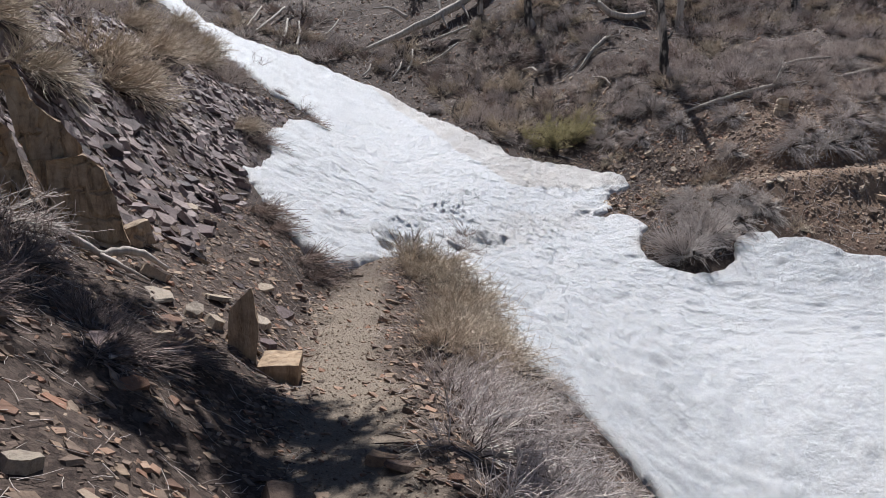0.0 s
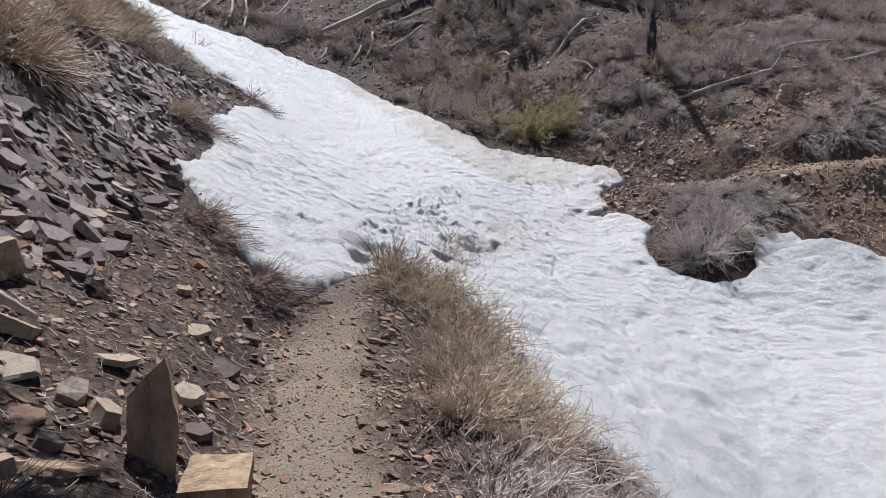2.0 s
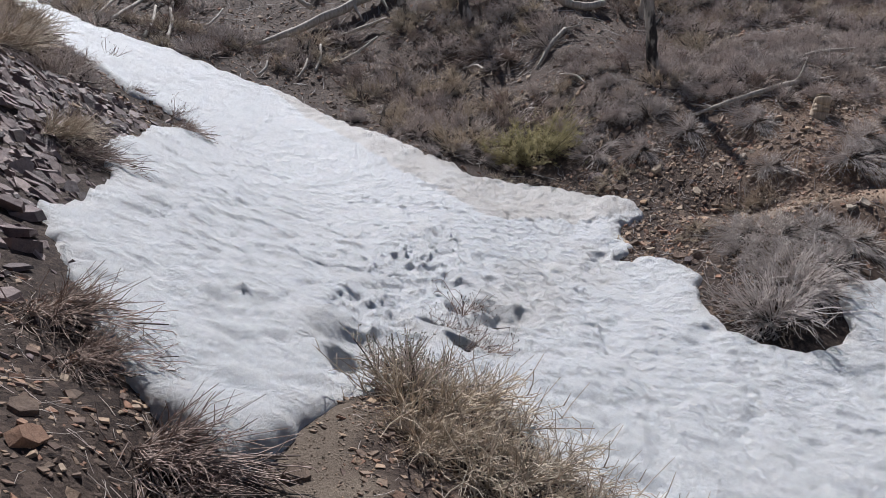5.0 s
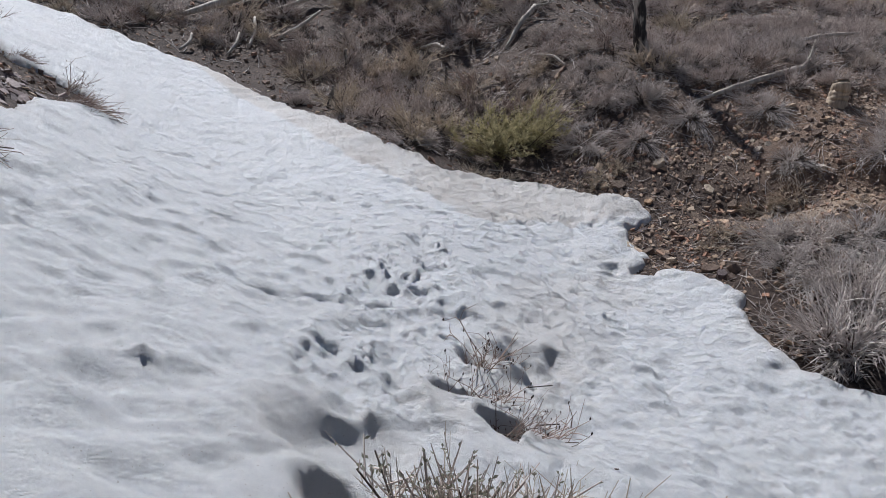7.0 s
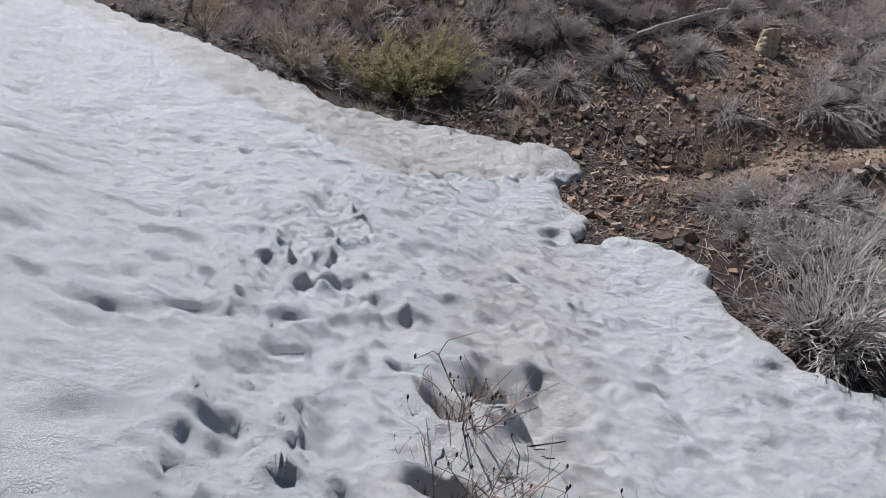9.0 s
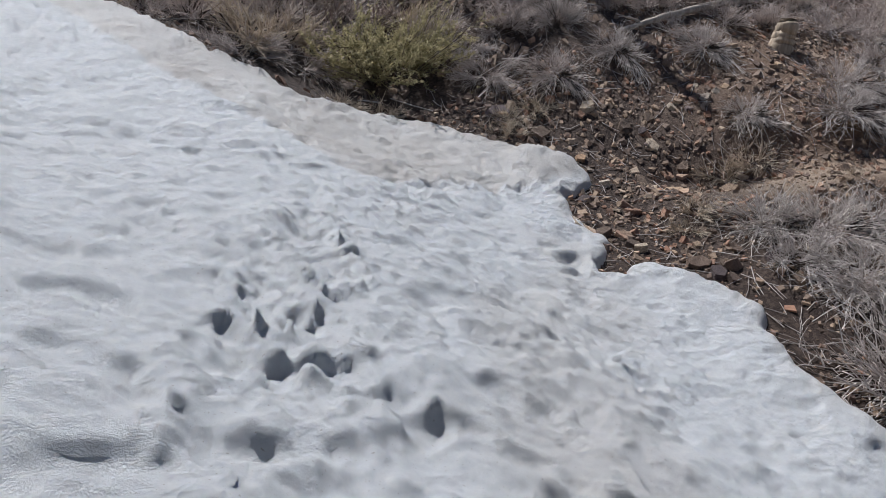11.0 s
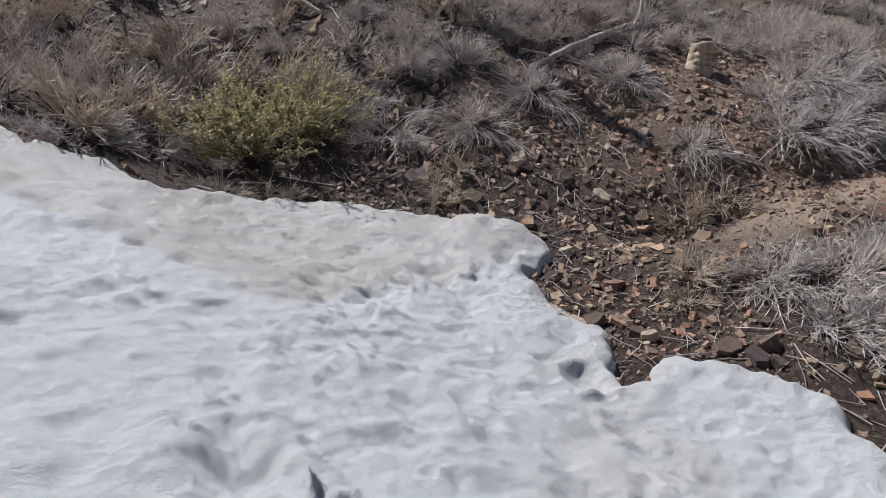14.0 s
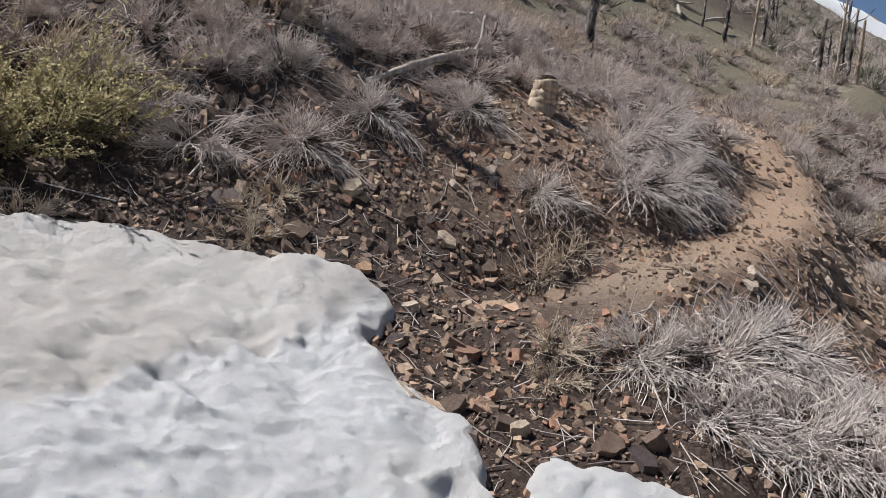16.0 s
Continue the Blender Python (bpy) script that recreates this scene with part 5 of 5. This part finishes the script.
def distant_brush(seed, count, mat, label, thick, reach):
    """Brush too far off to pick apart: short twigs in clumps over the far hillside."""
    rg = np.random.RandomState(seed)
    x, y = rg.uniform(27, reach, count), rg.uniform(8, 0.75 * reach, count)
    d = x * math.sin(radians(33)) + y * math.cos(radians(33))
    ok = (d < 92) & (y < 0.9 * x + 12) & (along(TRAIL_FAR, x, y)[0] > 1.0) & (ripple(x, y, 9, 51) > -0.35)
    x, y = x[ok], y[ok]
    z = ground_height(x, y)
    n, k = len(x), 30
    size = rg.uniform(0.3, 0.75, n) * (1 + 0.008 * x)
    a, el = rg.uniform(0, 6.28, (n, k)), rg.uniform(0.15, 1.5, (n, k))
    d = np.stack([np.cos(a) * np.cos(el), np.sin(a) * np.cos(el), 0.85 * np.sin(el)], -1) * (size[:, None] * rg.uniform(0.6, 1.1, (n, k)))[..., None]
    o = np.stack([x, y, z], 1)[:, None]
    p = np.stack([o + 0.35 * d, o + d + rg.normal(0, 0.1, d.shape)], 2).reshape(-1, 2, 3)
    r_ = np.repeat((thick * (1 + 0.02 * x))[:, None], k, 1).reshape(-1, 1) * np.array([[1.0, 0.5]])
    v, f = tubes(p, r_)
    return tagged(new("distant_brush", quads("distant_brush", v, f, mat)), label, "brush", kind="stuff")


distant_brush(91, 2300, GREY_TWIG, "grey leafless brush over the far hillside", 0.011, 110)
distant_brush(92, 1100, SAGE, "dull green sage over the far hillside", 0.016, 110)

# burnt trees and fallen trunks on the far hillside
for k in range(16):
    x = rng.uniform(32, 68)
    y = 15.5 + (x - 0.3) * math.tan(radians(rng.uniform(4, 17)))
    snag(x, y, rng.uniform(2.0, 4.2), rng.uniform(0.07, 0.14), (rng.uniform(-0.5, 0.5), 0), "burnt bare tree on the far hillside", CHARRED if k % 4 else STUMPWOOD, 100 + k, 5, "burnt trees far off")
for k in range(12):
    x = rng.uniform(34, 62)
    y = 15.5 + (x - 0.3) * math.tan(radians(rng.uniform(7, 22)))
    a = rng.uniform(-0.6, 0.6)
    fallen("fallen_log", "pale fallen trunk on the far hillside", [on_ground(x, y, 0.2), on_ground(x + 1.5 * math.cos(a), y + 1.5 * math.sin(a), 0.5), on_ground(x + 3.4 * math.cos(a), y + 3.4 * math.sin(a), 0.3)], [0.08, 0.11, 0.07], BLEACHED,
           [([on_ground(x + 1.5 * math.cos(a), y + 1.5 * math.sin(a), 0.5), on_ground(x + 2 * math.cos(a) - 0.4, y + 2 * math.sin(a) - 0.6, 0.9)], [0.07, 0.02])], 200 + k)


# ---- the juniper beside the path that shades its first metres ----
def juniper(x, y):
    base = tagged(new("juniper_tree"), "wind-bent juniper overhanging the path, crown full of gaps", "tree")
    o = Vector(on_ground(x, y))
    base.matrix_basis = Matrix.Translation(o)
    part("trunk", limb([(0, 0, -0.2), (0.1, 0.1, 1.2), (0.6, 0.3, 2.3), (1.8, 0.6, 3.2), (3.4, 0.9, 3.8)], [0.2, 0.17, 0.14, 0.1, 0.05], STUMPWOOD, 10, 8), base)
    rg = np.random.RandomState(9)
    ends = []
    for k in range(16):
        s = np.array([0.7 + 0.18 * k, 0.2 + 0.05 * k, 2.6 + 0.07 * k])
        a = rg.uniform(-1.7, 1.7) if k % 2 else rg.uniform(0.3, 1.7)
        e = s + np.array([math.cos(a) * rg.uniform(0.4, 1.3), math.sin(a) * rg.uniform(0.6, 1.4), rg.uniform(0.2, 0.8)])
        part("branch", limb([s, (s + e) / 2 + np.array([0, 0, 0.1]), e], [0.05, 0.035, 0.015], STUMPWOOD, 6, 30 + k), base)
        ends.append((s, e))
    for k in range(6):                          # lower limbs over the slope
        s = np.array([0.15 + 0.1 * k, 0.1, 2.0 + 0.1 * k])
        a = rg.uniform(-2.2, 0.3)
        e = s + np.array([math.cos(a) * rg.uniform(0.6, 1.5), math.sin(a) * rg.uniform(0.6, 1.5), rg.uniform(0.2, 0.7)])
        part("branch", limb([s, (s + e) / 2 + np.array([0, 0, 0.1]), e], [0.05, 0.035, 0.015], STUMPWOOD, 6, 50 + k), base)
        ends.append((s, e))
    st = np.array([[s + (e - s) * t + (0, 0, 0.08 * t) for t in (0.3, 0.55, 0.8, 1.0)] for s, e in ends])
    tw = twigs_of(rg, st, 1100, 0.45, 0.6, 0.1)
    v, f = tubes(tw, taper(1100, 3, 0.008, 0.004, rg))
    part("twig_crown", quads("twig_crown", v, f, DARK_STEM), base)
    n = 29000
    lf = twigs_of(rg, tw, n, 0.09, 0.9, 0.2, 2, 0.1)
    d = unit(lf[:, 1] - lf[:, 0])
    side = unit(np.cross(d, rg.normal(0, 1, d.shape))) * 0.024
    v = np.stack([lf[:, 0], (lf[:, 0] + lf[:, 1]) / 2 + side, lf[:, 1], (lf[:, 0] + lf[:, 1]) / 2 - side], 1).reshape(-1, 3)
    part("foliage", quads("foliage", v, np.arange(n * 4).reshape(-1, 4), NEEDLE, False), base)


juniper(-4.65, 6.9)


# ---- the snow bank under the far ridge ----
def ridge_run(x, y):
    return x * math.sin(radians(33)) + y * math.cos(radians(33)) + 6 * ripple(x, y, 40, 52)


tagged(sheet("far_snow_bank", spaced([(60, 330, 5)]), spaced([(-60, 60, 4)]), lambda x, y: ground_height(x, y, False) + 0.5 - 2.0 * step(20, 24, np.abs(ridge_run(x, y) - 118)), SNOW,
             lambda x, y: np.abs(ridge_run(x, y) - 118) < 24, (("dirt", lambda x, y: x * 0 + 0.05),)), "white snow bank below the far ridge", "snow", kind="structure")
